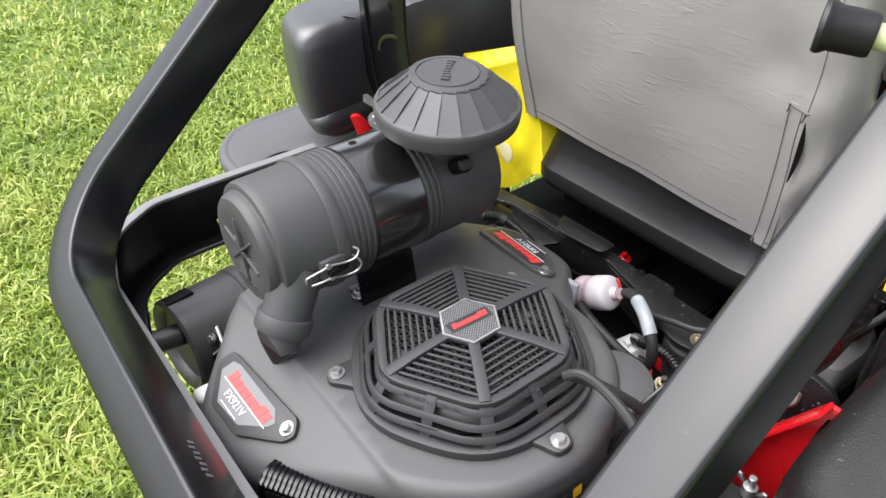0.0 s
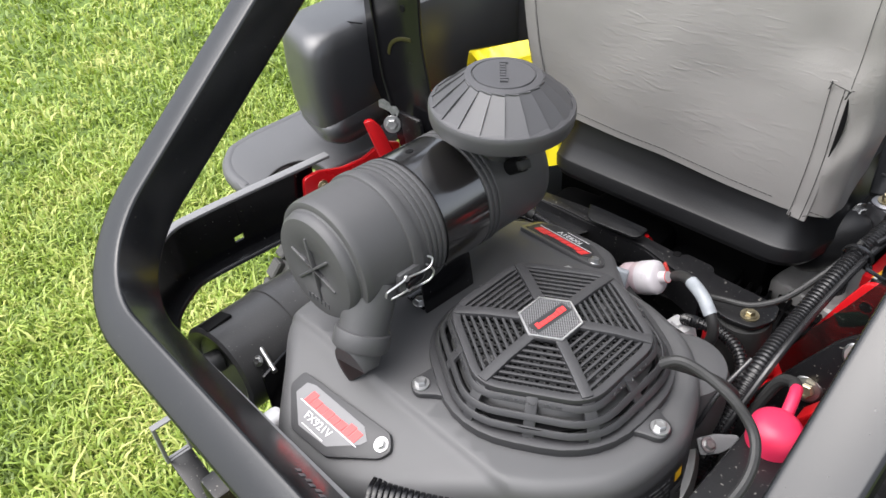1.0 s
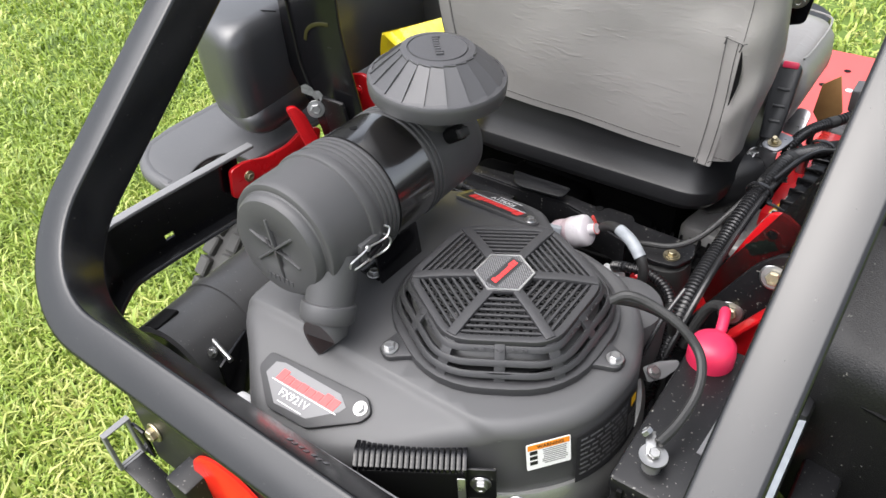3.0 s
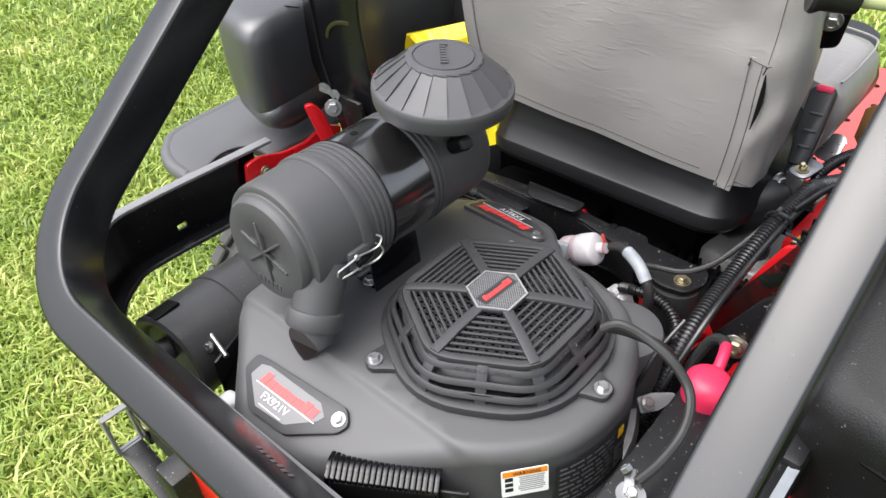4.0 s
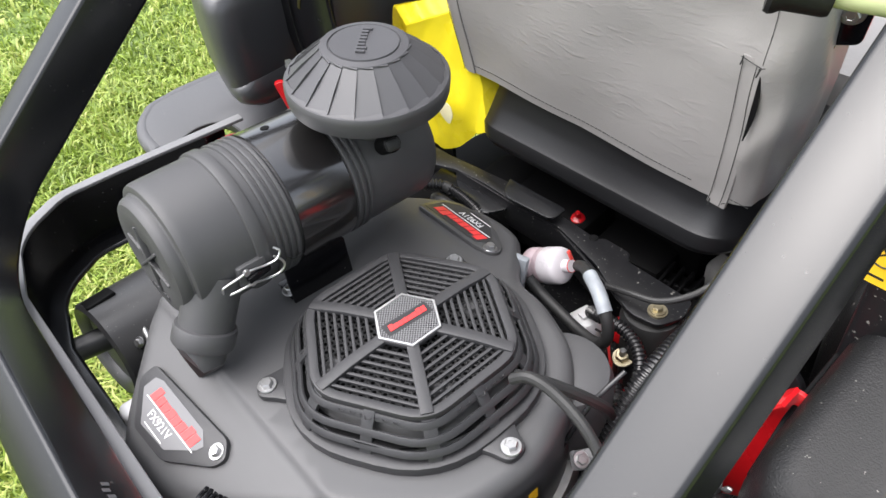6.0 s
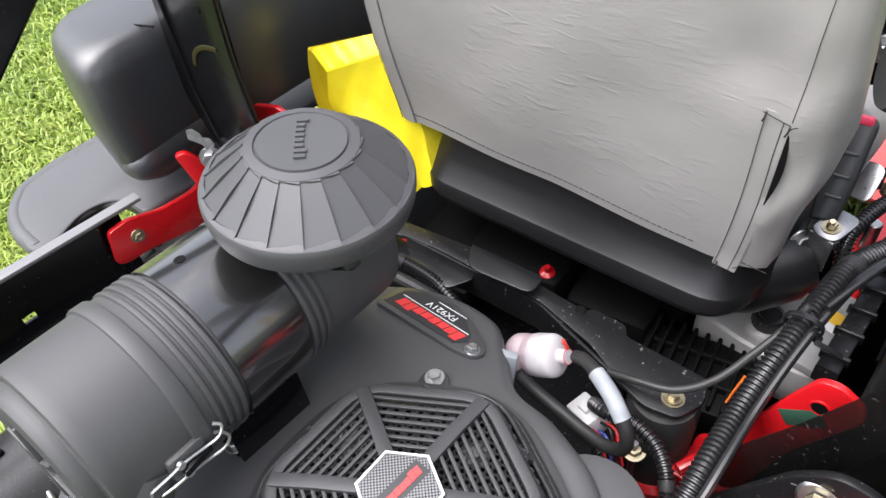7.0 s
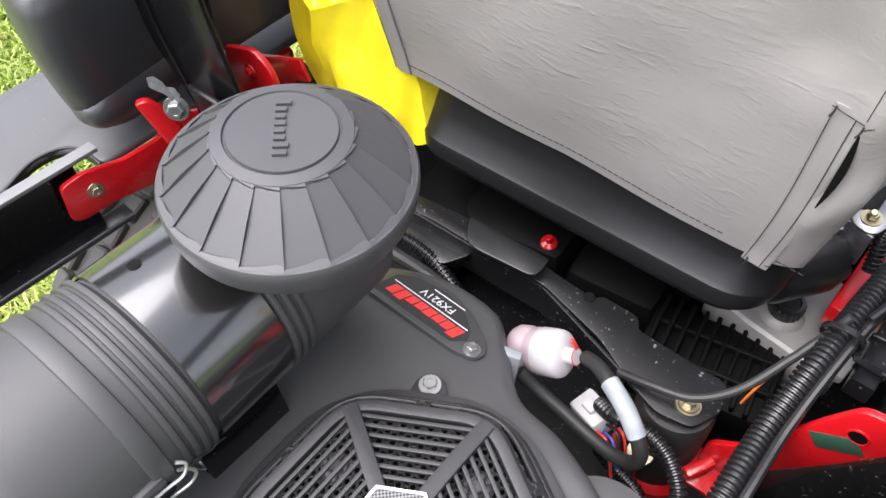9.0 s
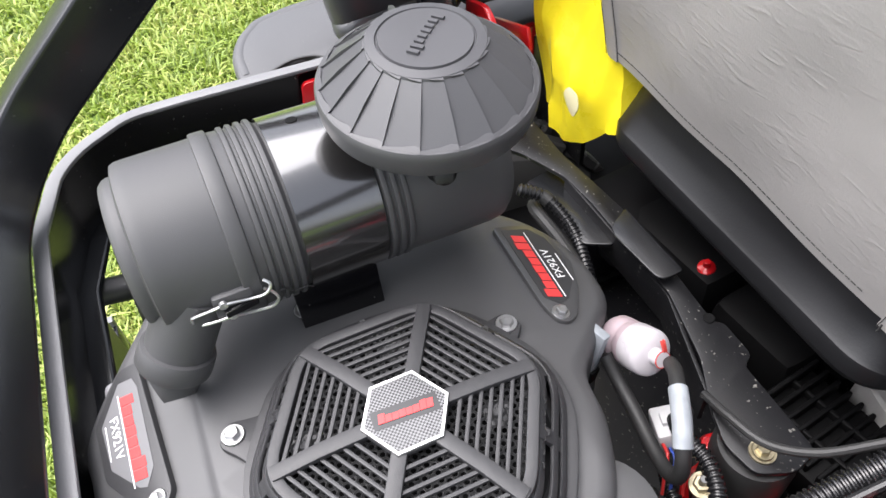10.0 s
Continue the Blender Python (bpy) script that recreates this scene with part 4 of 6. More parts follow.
def seat():
    ob = thing("seat", (-.12, .60, .70), "operator seat with grey vinyl back cover on black pan", "seat")
    n = 84
    rings = []
    for j in range(46):
        z = .836 + .604 * (j / 45) ** 1.25
        xl, xr = -.340 - .022 * min(1, (z - .835) / .2), .114 + .016 * min(1, (z - .835) / .11)
        ring = []
        for i in range(n):       # rear sheet, from one seam to the other
            x = xl + (xr - xl) * i / (n - 1)
            edge = .012 * max(0, (abs(i / (n - 1) - .5) - .44) / .06) ** 2
            low = hem_z(x) - .836
            ring.append((x, rear_y(x, z) + edge, z + low * max(0, 1 - (z - .836) / .07)))
        y = rear_y(xr, z) + .012
        for i in range(1, 14):   # the side, going forward, with its folds
            t = i / 13
            puff = math.sin(math.pi * min(1, t * 1.4))
            puff *= max(0, 1 - t)
            ring.append((xr - .014 * max(0, t - .3) + .010 * puff + .008 * puff * (1 - 2 * abs(math.sin(12 * z + 2.2 * t))) + .0012 * math.sin(60 * z + 9 * t) * puff, y + .13 * t, z - .004 * puff * max(0, 1 - (z - .836) / .05)))
        y = rear_y(xl, z)
        ring.append((xl - .004, y + .14, z))
        for i in range(1, 6):
            ring.append((xl - .004 * math.sin(i), y + .14 - .12 * i / 5, z))
        rings.append(ring)
    cov = part("back_cover", lofted(rings), M_VINYL, ob, "grey vinyl back cover", smooth=60)
    # hem stitching along the bottom, and the side welt
    stitch_line([(x, rear_y(x, .850) - .0007, hem_z(x) + .0120) for x in np.linspace(-.332, .046, 26)], cov, .0066, .0050)
    stitch_line([(x, rear_y(x, .846) - .0007, hem_z(x) + .0075) for x in np.linspace(.096, .116, 6)], cov, .0066, .0050)
    xw = lambda z: -.336 - .022 * min(1, (z - .835) / .2)
    rings = []
    for z in np.linspace(.838, 1.38, 24):
        x0, y0 = xw(z), rear_y(xw(z) + .012, z)
        rings.append([(x0, y0 + .006, z), (x0 + .003, y0 - .0018 + .0008 * math.sin(70 * z), z), (x0 + .012, y0 - .0028, z), (x0 + .022, y0 - .0014, z), (x0 + .0235, y0 + .004, z)])
    part("side_welt", lofted(rings), M_VINYL, cov)
    for dx, d in ((.004, .0030), (.0245, .0012)):
        stitch_line([(xw(z) + dx, rear_y(xw(z) + .014, z) - d, z) for z in np.linspace(.842, 1.34, 30)], cov, .0052, .0048)
    # pocket flap with two rows of stitching, bar tacks at its corners and the slit beside it
    rings = []
    lift = lambda k: .0028 + .0045 * math.exp(-((k - .78) / .16) ** 2)
    for k in np.linspace(0, 1, 22):
        z, x0, wd = .821 + .193 * k, flap_x(k), .0235 - .001 * k
        y0 = rear_y(x0, max(z, .836))
        rings.append([(x0, y0 + .001, z), (x0 + .0008, y0 - .0016, z), (x0 + wd / 2, y0 - .0022, z), (x0 + wd - .002, y0 - lift(k), z), (x0 + wd, y0 - lift(k) + .0006, z), (x0 + wd, y0 + .002, z)])
    flap = part("flap", lofted(rings), M_VINYL, cov, "stitched vinyl flap", smooth=50)
    for off in (.0022, .0170):
        stitch_line([(flap_x(k) + off, rear_y(flap_x(k), max(.836, .821 + .193 * k)) - (.0024 if off < .01 else .0022 + (lift(k) - .0022) * .7) - .0004, .821 + .193 * k) for k in np.linspace(.01, .985, 26)], flap, .0056, .0050)
    yt = rear_y(.09, 1.013)
    stitch_line([(.083, yt - .0030, 1.0125), (.093, yt - .0036, 1.0105), (.104, yt - .0042, 1.0085)], flap, .0034, .0034)
    for x, z, a in ((.0835, 1.010, 80), (.1040, 1.006, 78), (.0725, .8235, 85)):
        d = V((math.cos(math.radians(a)), 0, math.sin(math.radians(a)))) * .0048
        p = V((x, rear_y(x, max(z, .836)) - .0050, z))
        part("bar_tack", hose([p - d, p + V((.0006, -.0006, 0)), p + d], .0008, 3, 6), M_STITCH, flap)
    for x, z, u in ((.106, 1.009, 1), (.088, .828, 1)):
        y = rear_y(x, max(z, .836))
        part("thread_end", hose([(x, y - .005, z), (x + .002 * u, y - .008, z + .004), (x + .005 * u, y - .007, z + .005)], .0005, 4, 5), M_STITCH, cov)
    seam = [(.1045 + .008 * k, rear_y(.1045 + .008 * k, 1.012 + .30 * k) - .0002, 1.012 + .30 * k) for k in np.linspace(0, 1, 24)]
    part("back_seam", hose(seam, .0003, 3, 6), M_STITCH, cov, "sewn back seam")
    edge = [(flap_x(k) + .0228, .821 + .193 * k) for k in np.linspace(.55, .93, 11)]
    leaf = edge + [(x + .0052 * math.sin(math.pi * (i + .5) / 11) ** 1.2 + .0006, z + .001) for i, (x, z) in reversed(list(enumerate(edge)))]
    part("pocket_gap", slab(leaf, .0012, plane_pose((0, min(rear_y(.112, z) for z in (.94, .96, .98)) - .0012, 0), (1, 0, 0), (0, 0, 1)), 0), M_DARK, cov, "dark open slit beside the flap")
    part("pan_horn", spun([(0, -.045), (.024, -.040), (.040, -.022), (.045, 0), (.040, .05), (.028, .07), (0, .075)], 28, axis(V((.080, .470, .735)), V((.150, .520, .765)))), M_PAN, ob)
    # cushion with piping, seen past the backrest
    rings = []
    for z, g in ((.76, -.01), (.79, .004), (.83, .012), (.862, .008), (.878, -.002), (.884, -.022)):
        o = rounded([(-.36 - g, .62), (.130 + g, .62), (.128 + g, .830 + g), (-.36 - g, .830 + g)], [.02, .02, .06, .06], 6)
        rings.append([(x, y, z + .004 * math.sin(20 * y)) for x, y in o])
    cu = part("cushion", lofted(rings), M_VINYL, ob, "grey vinyl cushion", smooth=60)
    part("piping", hose([(.128, .63, .885), (.130, .65, .885), (.131, .70, .885), (.128, .78, .885), (.112, .815, .884), (.05, .832, .884)], .0019, 6, 8), M_VINYL, cu)
    # moulded pan: a rolled belly, a soft shoulder and a ledge under the cover
    rings = []
    for z, rear, g in ((.726, .402, -.030), (.730, .388, -.014), (.737, .3790, -.004), (.746, .3755, .001), (.763, .3765, .002), (.7665, .3780, .0015), (.770, .3815, 0), (.788, .3930, -.006), (.796, .3960, -.009), (.806, .3990, -.014), (.818, .4030, -.016), (.832, .4060, -.018), (.838, .4200, -.03)):
        o = rounded([(-.302 - g, rear), (.094 + g, rear), (.116 + g, .47), (.118 + g, .98), (-.335 - g, .98), (-.333 - g, .440)], [.045, .070, .05, .05, .05, .05], 8)
        rings.append([(x, y + .004 * math.sin(9 * x), z) for x, y in o])
    part("pan", lofted(rings), M_PAN, ob, "black moulded seat pan", smooth=21)
    part("pedestal", box((.30, .40, .16), pose(-.12, .68, .66), .02), M_DARK, ob)
    # armrest bracket, belt bracket with its bolts, belt buckle
    am = plane_pose((.131, .448, 1.030), (1, .35, 0), (.10, -.10, 1))
    arm = part("armrest_bracket", slab(rounded([(-.016, -.030), (.018, -.024), (.024, .05), (.020, .11), (-.014, .11)], [.010, .008, .01, .01, .01], 5), .008, am @ pose(0, 0, -.008), .002), M_BLACK, ob)
    hex_bolt(am @ V((.002, .010, 0)), am.to_3x3() @ V((0, 0, 1)), .0085, M_ZINC, arm)
    part("bracket_pin", rod((.122, .446, 1.003), (.124, .432, 1.004), .0065), M_BLACK, arm)
    m = pose(.141, .512, .803, 10, 0, -16)
    lb = part("lower_bracket", slab(rounded([(-.015, -.018), (.015, -.018), (.016, .026), (-.014, .026)], [.015, .015, .01, .01], 6), .004, m, .0012), M_BRACKET, ob, "bare metal belt bracket")
    part("bracket_drop", box((.028, .004, .040), m @ pose(0, -.020, -.018, -14, 0, 0), .0015), M_BRACKET, lb)
    part("bracket_back", slab(rounded([(-.018, -.016), (.018, -.016), (.014, .030), (-.010, .032)], .011, 5), .004, pose(.138, .650, .764, 40, 0, -10), .001), M_BRACKET, lb)
    part("washer", spun([(0, 0), (.0095, 0), (.0095, .0016), (0, .0016)], 24, m @ pose(0, -.002, .004)), M_GOLD, lb)
    hex_bolt(m @ V((0, -.002, .0056)), (.05, -.2, 1), .0055, M_GOLD, lb, washer=False)
    part("bolt_stud", rod(m @ V((0, -.002, .006)), m @ V((.0005, -.004, .0165)), .0032), M_GOLD, lb)
    hex_bolt((.117, .500, .783), (.8, -.55, .2), .0085, M_ZINC, ob)
    part("bracket_web", box((.030, .050, .050), pose(.122, .535, .760), .004), M_FRAME, ob)
    bk_m = plane_pose((.1250, .550, .850), (1, .12, 0), (-.02, .50, .90))
    bk = part("belt_buckle", slab(rounded([(-.0130, -.056), (.0130, -.056), (.0165, -.01), (.0175, .050), (.013, .056), (-.013, .056), (-.0175, .050), (-.0165, -.01)], .004, 4), .022, bk_m @ pose(0, 0, -.011), .004, 3), M_BUCKLE, ob, "black seat belt buckle with red button")
    for dy in (-.028, -.006, .018):
        part("grip_rib", slab(rounded([(-.0085, -.002), (.0085, -.002), (.0085, .002), (-.0085, .002)], .0019, 4), .0030, bk_m @ pose(.001, dy, .0105), .0012), M_BUCKLE, bk)
    part("release_button", box((.022, .010, .008), bk_m @ pose(.001, .0525, .009), .0025), M_PINK, bk, "red release button")
    part("belt_strap", box((.028, .050, .006), bk_m @ pose(.002, -.078, -.004), .002), M_RUBBER, bk)
    return ob


seat()


M_PATCH = surface("pale_yellow_window", (0.60, 0.56, 0.34), 0.3)


# ---- yellow bag hanging beside the seat ----
def yellow_bag():
    """A gusseted pouch: a front sheet, a tucked left gusset, a sloping top panel over a sharp crease."""
    ob = thing("document_bag", (-.40, .40, .66), "bright yellow vinyl document bag tucked beside the seat", "bag")
    rows, cols = 22, 16
    lerp = lambda a, b, t: V(a).lerp(V(b), t)
    rings = []
    for j in range(rows):
        v = j / (rows - 1)
        left = glide([(-.388, .342, .709), (-.404, .347, .760), (-.436, .356, .830), (-.433, .356, .882)], 8)[round(v * 24)]
        right = lerp((-.296, .384, .745), (-.335, .398, .925), v)
        back = glide([(-.440, .368, .705), (-.476, .374, .770), (-.488, .372, .800), (-.482, .371, .890)], 8)[round(v * 24)]
        wave = lambda u: .0045 * math.sin(8 * u + 5 * v) * math.sin(math.pi * v) + .0022 * math.sin(19 * u - 11 * v) + .0016 * abs(math.sin(11 * u + 17 * v))
        ring = []
        for i in range(cols):
            u = i / (cols - 1)
            p = V(left).lerp(right, u)
            drop = .022 * math.sin(math.pi * min(1, u * 1.25)) * max(0, 1 - v * 6) if u < .8 else 0
            ring.append((p.x, p.y - .012 * math.sin(math.pi * u) * math.sin(math.pi * min(1, v * 1.1)) + wave(u) * (1 - v ** 6), p.z - drop))
        ring.append((right.x + .004, right.y + .03, right.z))
        ring.append((back[0] + .10, back[1] + .040, back[2] + .02))
        for t, tuck in ((0, 0), (.25, .010), (.5, .030), (.75, .012)):
            p = V(back).lerp(V(left), t)
            ring.append((p.x + tuck * math.sin(math.pi * min(1, .25 + v)) + .003 * math.sin(13 * v), p.y + .7 * tuck, p.z))
        rings.append(ring)
    top = []
    for i, p in enumerate(rings[-1]):
        u = min(1, i / (cols - 1))
        q = V((-.480, .374, .8915)).lerp(V((-.372, .412, .930)), u) if i < cols else V(p) + V((-.001, .003, .003))
        top.append(tuple(q))
    rings.append([tuple(lerp(a, b, .04) + V((0, 0, .0012))) for a, b in zip(rings[-1], top)])
    rings.append([tuple(lerp(a, b, .5) + V((0, 0, .002 * math.sin(2.1 * i)))) for i, (a, b) in enumerate(zip(rings[-2], top))])
    rings.append(top)
    sack = part("sack", lofted(rings), M_BAG, ob, smooth=22)
    p = V((-.338, .3420, .783))
    o = rounded([(-.020, .004), (-.008, .016), (.012, .012), (.016, -.004), (.004, -.020), (-.008, -.012)], .006, 4)
    part("vent_patch", slab(o, .0012, plane_pose(p, (1, 0, .25), (-.25, .1, 1)), .0003), M_PATCH, sack, "pale worn window patch")


yellow_bag()


# ---- left side: tank, fender, tyre, guard, muffler ----
def tank_shape(name, ring0, z0, z1, levels, r, mat, parent, label=""):
    rings = []
    cx = sum(p[0] for p in ring0) / len(ring0)
    cy = sum(p[1] for p in ring0) / len(ring0)
    for k, g in levels:
        o = rounded([(cx + (x - cx) * g, cy + (y - cy) * g) for x, y in ring0], r, 7)
        rings.append([(x, y, z0 + (z1 - z0) * k) for x, y in o])
    return part(name, lofted(rings), mat, parent, label, smooth=55)


LEV = [(0, .84), (.04, .90), (.10, .95), (.26, .985), (.55, 1.0), (.80, .985), (.90, .95), (.955, .88), (.985, .80), (1, .68)]


def fuel_tank():
    ob = thing("fuel_tank", (-.60, .40, .775), "black moulded side fuel tank", "fuel tank")
    tank_shape("rear_lobe", [(-.706, .150), (-.556, .116), (-.576, .33), (-.722, .36)], .80, .968, LEV, .05, M_TANK, ob)
    tank_shape("front_lobe", [(-.70, .53), (-.385, .55), (-.385, .98), (-.72, .98)], .60, 1.085, LEV, .06, M_TANK, ob)
    part("saddle_bridge", box((.16, .26, .17), pose(-.60, .42, .90), .02), M_TANK, ob)
    part("top_recess", swept([V((-.672, .27, .9665)), V((-.612, .205, .9665)), V((-.562, .225, .9665))], rounded([(-.0012, -.001), (.0012, -.001), (.0012, .001), (-.0012, .001)], .0004, 2), up=(0, 0, 1)), M_DARK, ob)
    tank_shape("base", [(-.706, .158), (-.552, .120), (-.574, .33), (-.715, .35)], .772, .826, [(0, .76), (.3, .92), (.55, .985), (.8, .99), (1, .93)], .05, M_TANK, ob)
    part("grab_rail", hose([(-.42, .86, 1.03), (-.36, .80, 1.05), (-.30, .74, 1.03), (-.27, .68, .98)], .016, 6), M_TANK, ob)
    return ob


fuel_tank()


def wheel(x, y, label):
    """A rear drive wheel: lugged tyre round a steel rim."""
    ob = thing("rear_wheel", (x, y, GROUND), label, "wheel", "rear drive wheels")
    m = pose(x - .13, y, GROUND + .295, 0, 90, 0)
    ty = part("tyre", spun([(.16, .01), (.235, -.002), (.268, .010), (.282, .035), (.285, .13), (.282, .225), (.268, .25), (.235, .262), (.16, .25)], 72, m, closed=False), M_TYRE, ob, "black lugged turf tyre")
    blk = box((.018, .036, .026), None, .003, 1)
    me = bpy.data.meshes.new("lug")
    blk.to_mesh(me)
    blk.free()
    me.materials.append(M_TYRE)
    for i in range(44):
        for j in range(5):
            a = 360 / 44 * (i + .5 * (j % 2))
            o = new("tread_block", me)
            o.matrix_world = m @ pose(0, 0, 0, 0, 0, a) @ pose(.286, 0, .032 + j * .049, 0, 0, 0) @ pose(0, 0, 0, 6 * (1 if j % 2 else -1), 0, 0)
            finish(o, ty)
    part("rim", spun([(.03, .11), (.12, .10), (.15, .06), (.165, .02), (.17, .03), (.165, .22), (.15, .2), (0, .2)], 40, m), M_FRAME, ob)


wheel(-.575, .25, "black lugged rear tyre on steel rim")


def fender():
    """The rear wheel's fender: a rounded nose with an arched cut-out on its inner side."""
    ob = thing("fender", (-.66, .2, .66), "grey plastic rear wheel fender", "fender")
    o = rounded([(-.640, -.002), (-.735, .012), (-.790, .085), (-.792, .30), (-.780, .95), (-.586, .95), (-.586, .128), (-.625, .128), (-.650, .108), (-.652, .074), (-.636, .036)], [.02, .05, .06, .04, .04, .04, .02, .02, .03, .02, .01], 7)
    part("sheet", slab(o, .012, pose(0, 0, .704, 0, 3, 0) @ pose(0, 0, -.010), .005, 3), M_FENDER, ob, smooth=60)
    rim = glide([(-.650, .012, 0), (-.705, .016, 0), (-.752, .042, 0), (-.776, .095, 0), (-.779, .30, 0), (-.768, .60, 0), (-.766, .94, 0)], 6)
    part("rolled_rim", hose([(p[0], p[1], .694 - .052 * p[0]) for p in rim], .0135, 2, 14), M_FENDER, ob)
    lip = [(-.588, .129), (-.612, .129), (-.636, .123), (-.650, .104), (-.652, .074), (-.637, .036)]
    part("arch_lip", swept(glide([(x, y, .706 + .052 * -x - .002) for x, y in lip], 6), rounded([(-.002, -.011), (.002, -.011), (.002, .003), (-.002, .003)], .0015, 2), up=(0, 0, 1)), M_RUBBER, ob, "black edge of the arched cut-out")
    return ob


fender()


def engine_guard():
    ob = thing("engine_guard", (-.3, -.25, .64), "black steel channel engine guard round the engine", "guard")
    X, Y = -.590, -.262
    pts = [(X + .0105, .128), (X + .008, .08), (X, -.07)] + rounded([(X, -.07), (X - .001, -.140), (X + .062, -.226), (-.42, Y)], [0, .05, .06, 0], 6)[7:21] + [(-.40, Y + .001), (-.20, Y + .004), (-.02, Y + .007), (.08, Y + .009)]
    path = [V((x, y, .712 + .014 * min(1, max(0, i - 4) / 12))) for i, (x, y) in enumerate(pts)]
    sec = [(-.003, -.042), (.002, -.042), (.002, .058), (-.003, .058)]
    # outer web, top flange, lower rolled edge
    a, b = -.043, -.060
    for name, seg, sc in (("web", [V((X + .009, .098, .7137)), V((X, a, .7137))], sec), ("web", [V((X, b, .7137))] + path[3:], sec),
                          ("slot_bridge", [V((X, a + .006, .7137)), V((X, b - .008, .7137))], [(-.0025, -.0418), (.0015, -.0418), (.0015, -.022), (-.0025, -.022)]),
                          ("slot_bridge", [V((X, a + .006, .7137)), V((X, b - .008, .7137))], [(-.0025, -.012), (.0015, -.012), (.0015, .0575), (-.0025, .0575)])):
        part(name, swept(seg, sc, up=(0, 0, 1)), M_BLACK, ob)
    # the flange's grey base carries the sky's sheen on black paint
    part("top_flange", swept([p + V((0, 0, .0605)) for p in path], rounded([(-.004, -.003), (.0125, -.003), (.0125, .003), (-.004, .003)], .002, 2), up=(0, 0, 1)), M_FLANGE, ob, "dusty rolled top flange with sky sheen in its grey")
    part("lower_lip", swept([p + V((0, 0, -.042)) for p in path], rounded([(-.003, -.003), (.022, -.006), (.026, -.002), (.022, .003), (-.003, .003)], .002, 2), up=(0, 0, 1)), M_BAR, ob)
    # lower rear plate with carriage bolt, bracket and red reflector
    part("rear_plate", box((.76, .006, .16), pose(-.05, -.262, .575), .002), M_FRAME, ob)
    hex_bolt((-.392, -.266, .583), (0, -1, .1), .010, M_GOLD, ob)
    lp = part("bracket", swept([V((-.470, y, z)) for y, z in ((-.268, .482), (-.268, .558), (-.306, .558), (-.306, .482))], rounded([(-.003, -.0055), (.003, -.0055), (.003, .0055), (-.003, .0055)], .0012, 2), up=(1, 0, 0), closed=True), M_FLANGE, ob, "grey open bracket frame", smooth=20)
    part("bracket_foot", box((.125, .036, .006), pose(-.412, -.287, .462, 0, 18, 0), .002), M_FRAME, lp)
    part("bracket_web", box((.03, .006, .06), pose(-.450, -.266, .52), .002), M_BLACK, lp)
    part("reflector", spun([(0, 0), (.085, 0), (.085, .004), (.078, .008), (0, .009)], 40, plane_pose((-.224, -.2665, .558), (1, 0, 0), (0, 0, 1))), M_REDLENS, ob, "red rear reflector disc")
    return ob


# base lightened to paint in sky sheen; the specks are dust
M_FLANGE = surface("dusty_sheen_grey", (0.17, 0.17, 0.175), 0.4, grain=0.1, dust=0.3)
M_REDLENS = surface("red_lens", (0.60, 0.02, 0.01), 0.25)
engine_guard()


def side_plate():
    ob = thing("frame_side_plate", (-.575, .16, .66), "red painted frame plate bolted to the guard", "frame plate")
    m = plane_pose((-.5735, .0, .0), (.03, 1, 0), (0, 0, 1))
    o = rounded([(.064, .708), (.071, .757), (.100, .759), (.146, .744), (.191, .742), (.235, .756), (.27, .74), (.25, .68), (.189, .684), (.116, .699), (.076, .701)], .008, 4)
    part("plate", slab(o, .008, m, .0015), M_RED, ob)
    hex_bolt((-.5625, .102, .731), (1, -.1, .1), .0062, M_GOLD, ob)
    return ob


side_plate()
apron = thing("frame_apron", (-.52, .44, .60), "red painted frame panel behind the upright", "frame panel")
part("panel", box((.13, .008, .16), pose(-.645, .425, .645), .002), M_RED, apron)
part("lip", box((.13, .020, .006), pose(-.645, .417, .727), .002), M_RED, apron)
part("tie_band", box((.10, .006, .030), pose(-.495, .345, .786, 0, -20, 0), .002), M_RED, apron)
part("web", box((.15, .008, .14), pose(-.505, .428, .640), .002), M_FRAME, apron, "black lower web")


M_HEAT = surface("matt_heat_paint", (0.042, 0.042, 0.043), 0.36, grain=0.2, dust=0.5, blotch=0.3)


def muffler():
    ob = thing("muffler", (-.43, -.05, .50), "matt black cylindrical exhaust muffler", "muffler")
    a, b = V((-.404, -.208, .648)), V((-.446, .12, .625))
    can = part("can", spun([(0, .010), (.052, .010), (.057, .002), (.066, -.002), (.071, .002), (.071, .33), (.062, .336), (0, .337)], 48, axis(a, b)), M_HEAT, ob, smooth=40)
    part("notch_shade", box((.030, .040, .006), pose(-.424, -.184, .7140, 0, -18, 7), .012), M_DARK, can)
    part("tail_pipe", rod((-.410, -.195, .662), (-.417, -.246, .664), .0165, 24), M_HEAT, ob)
    part("strap", spun([(.0715, .10), (.074, .101), (.074, .118), (.0715, .119)], 48, axis(a, b), closed=False), M_HEAT, ob)
    part("clamp_plate", box((.005, .07, .09), pose(-.330, -.150, .64, 0, 0, 20), .002), M_BLACK, ob)
    hex_bolt((-.345, -.172, .686), (.3, -.7, .6), .005, M_ZINC, ob)
    part("clamp_rod", rod((-.362, -.158, .69), (-.318, -.165, .680), .004), M_ZINC, ob)
    return ob


muffler()
jug = thing("overflow_bottle", (-.245, -.215, .64), "small white plastic bottle beside the engine", "bottle")
part("bottle", box((.026, .026, .07), pose(-.218, -.222, .696), .008, 3), M_CONN, jug)


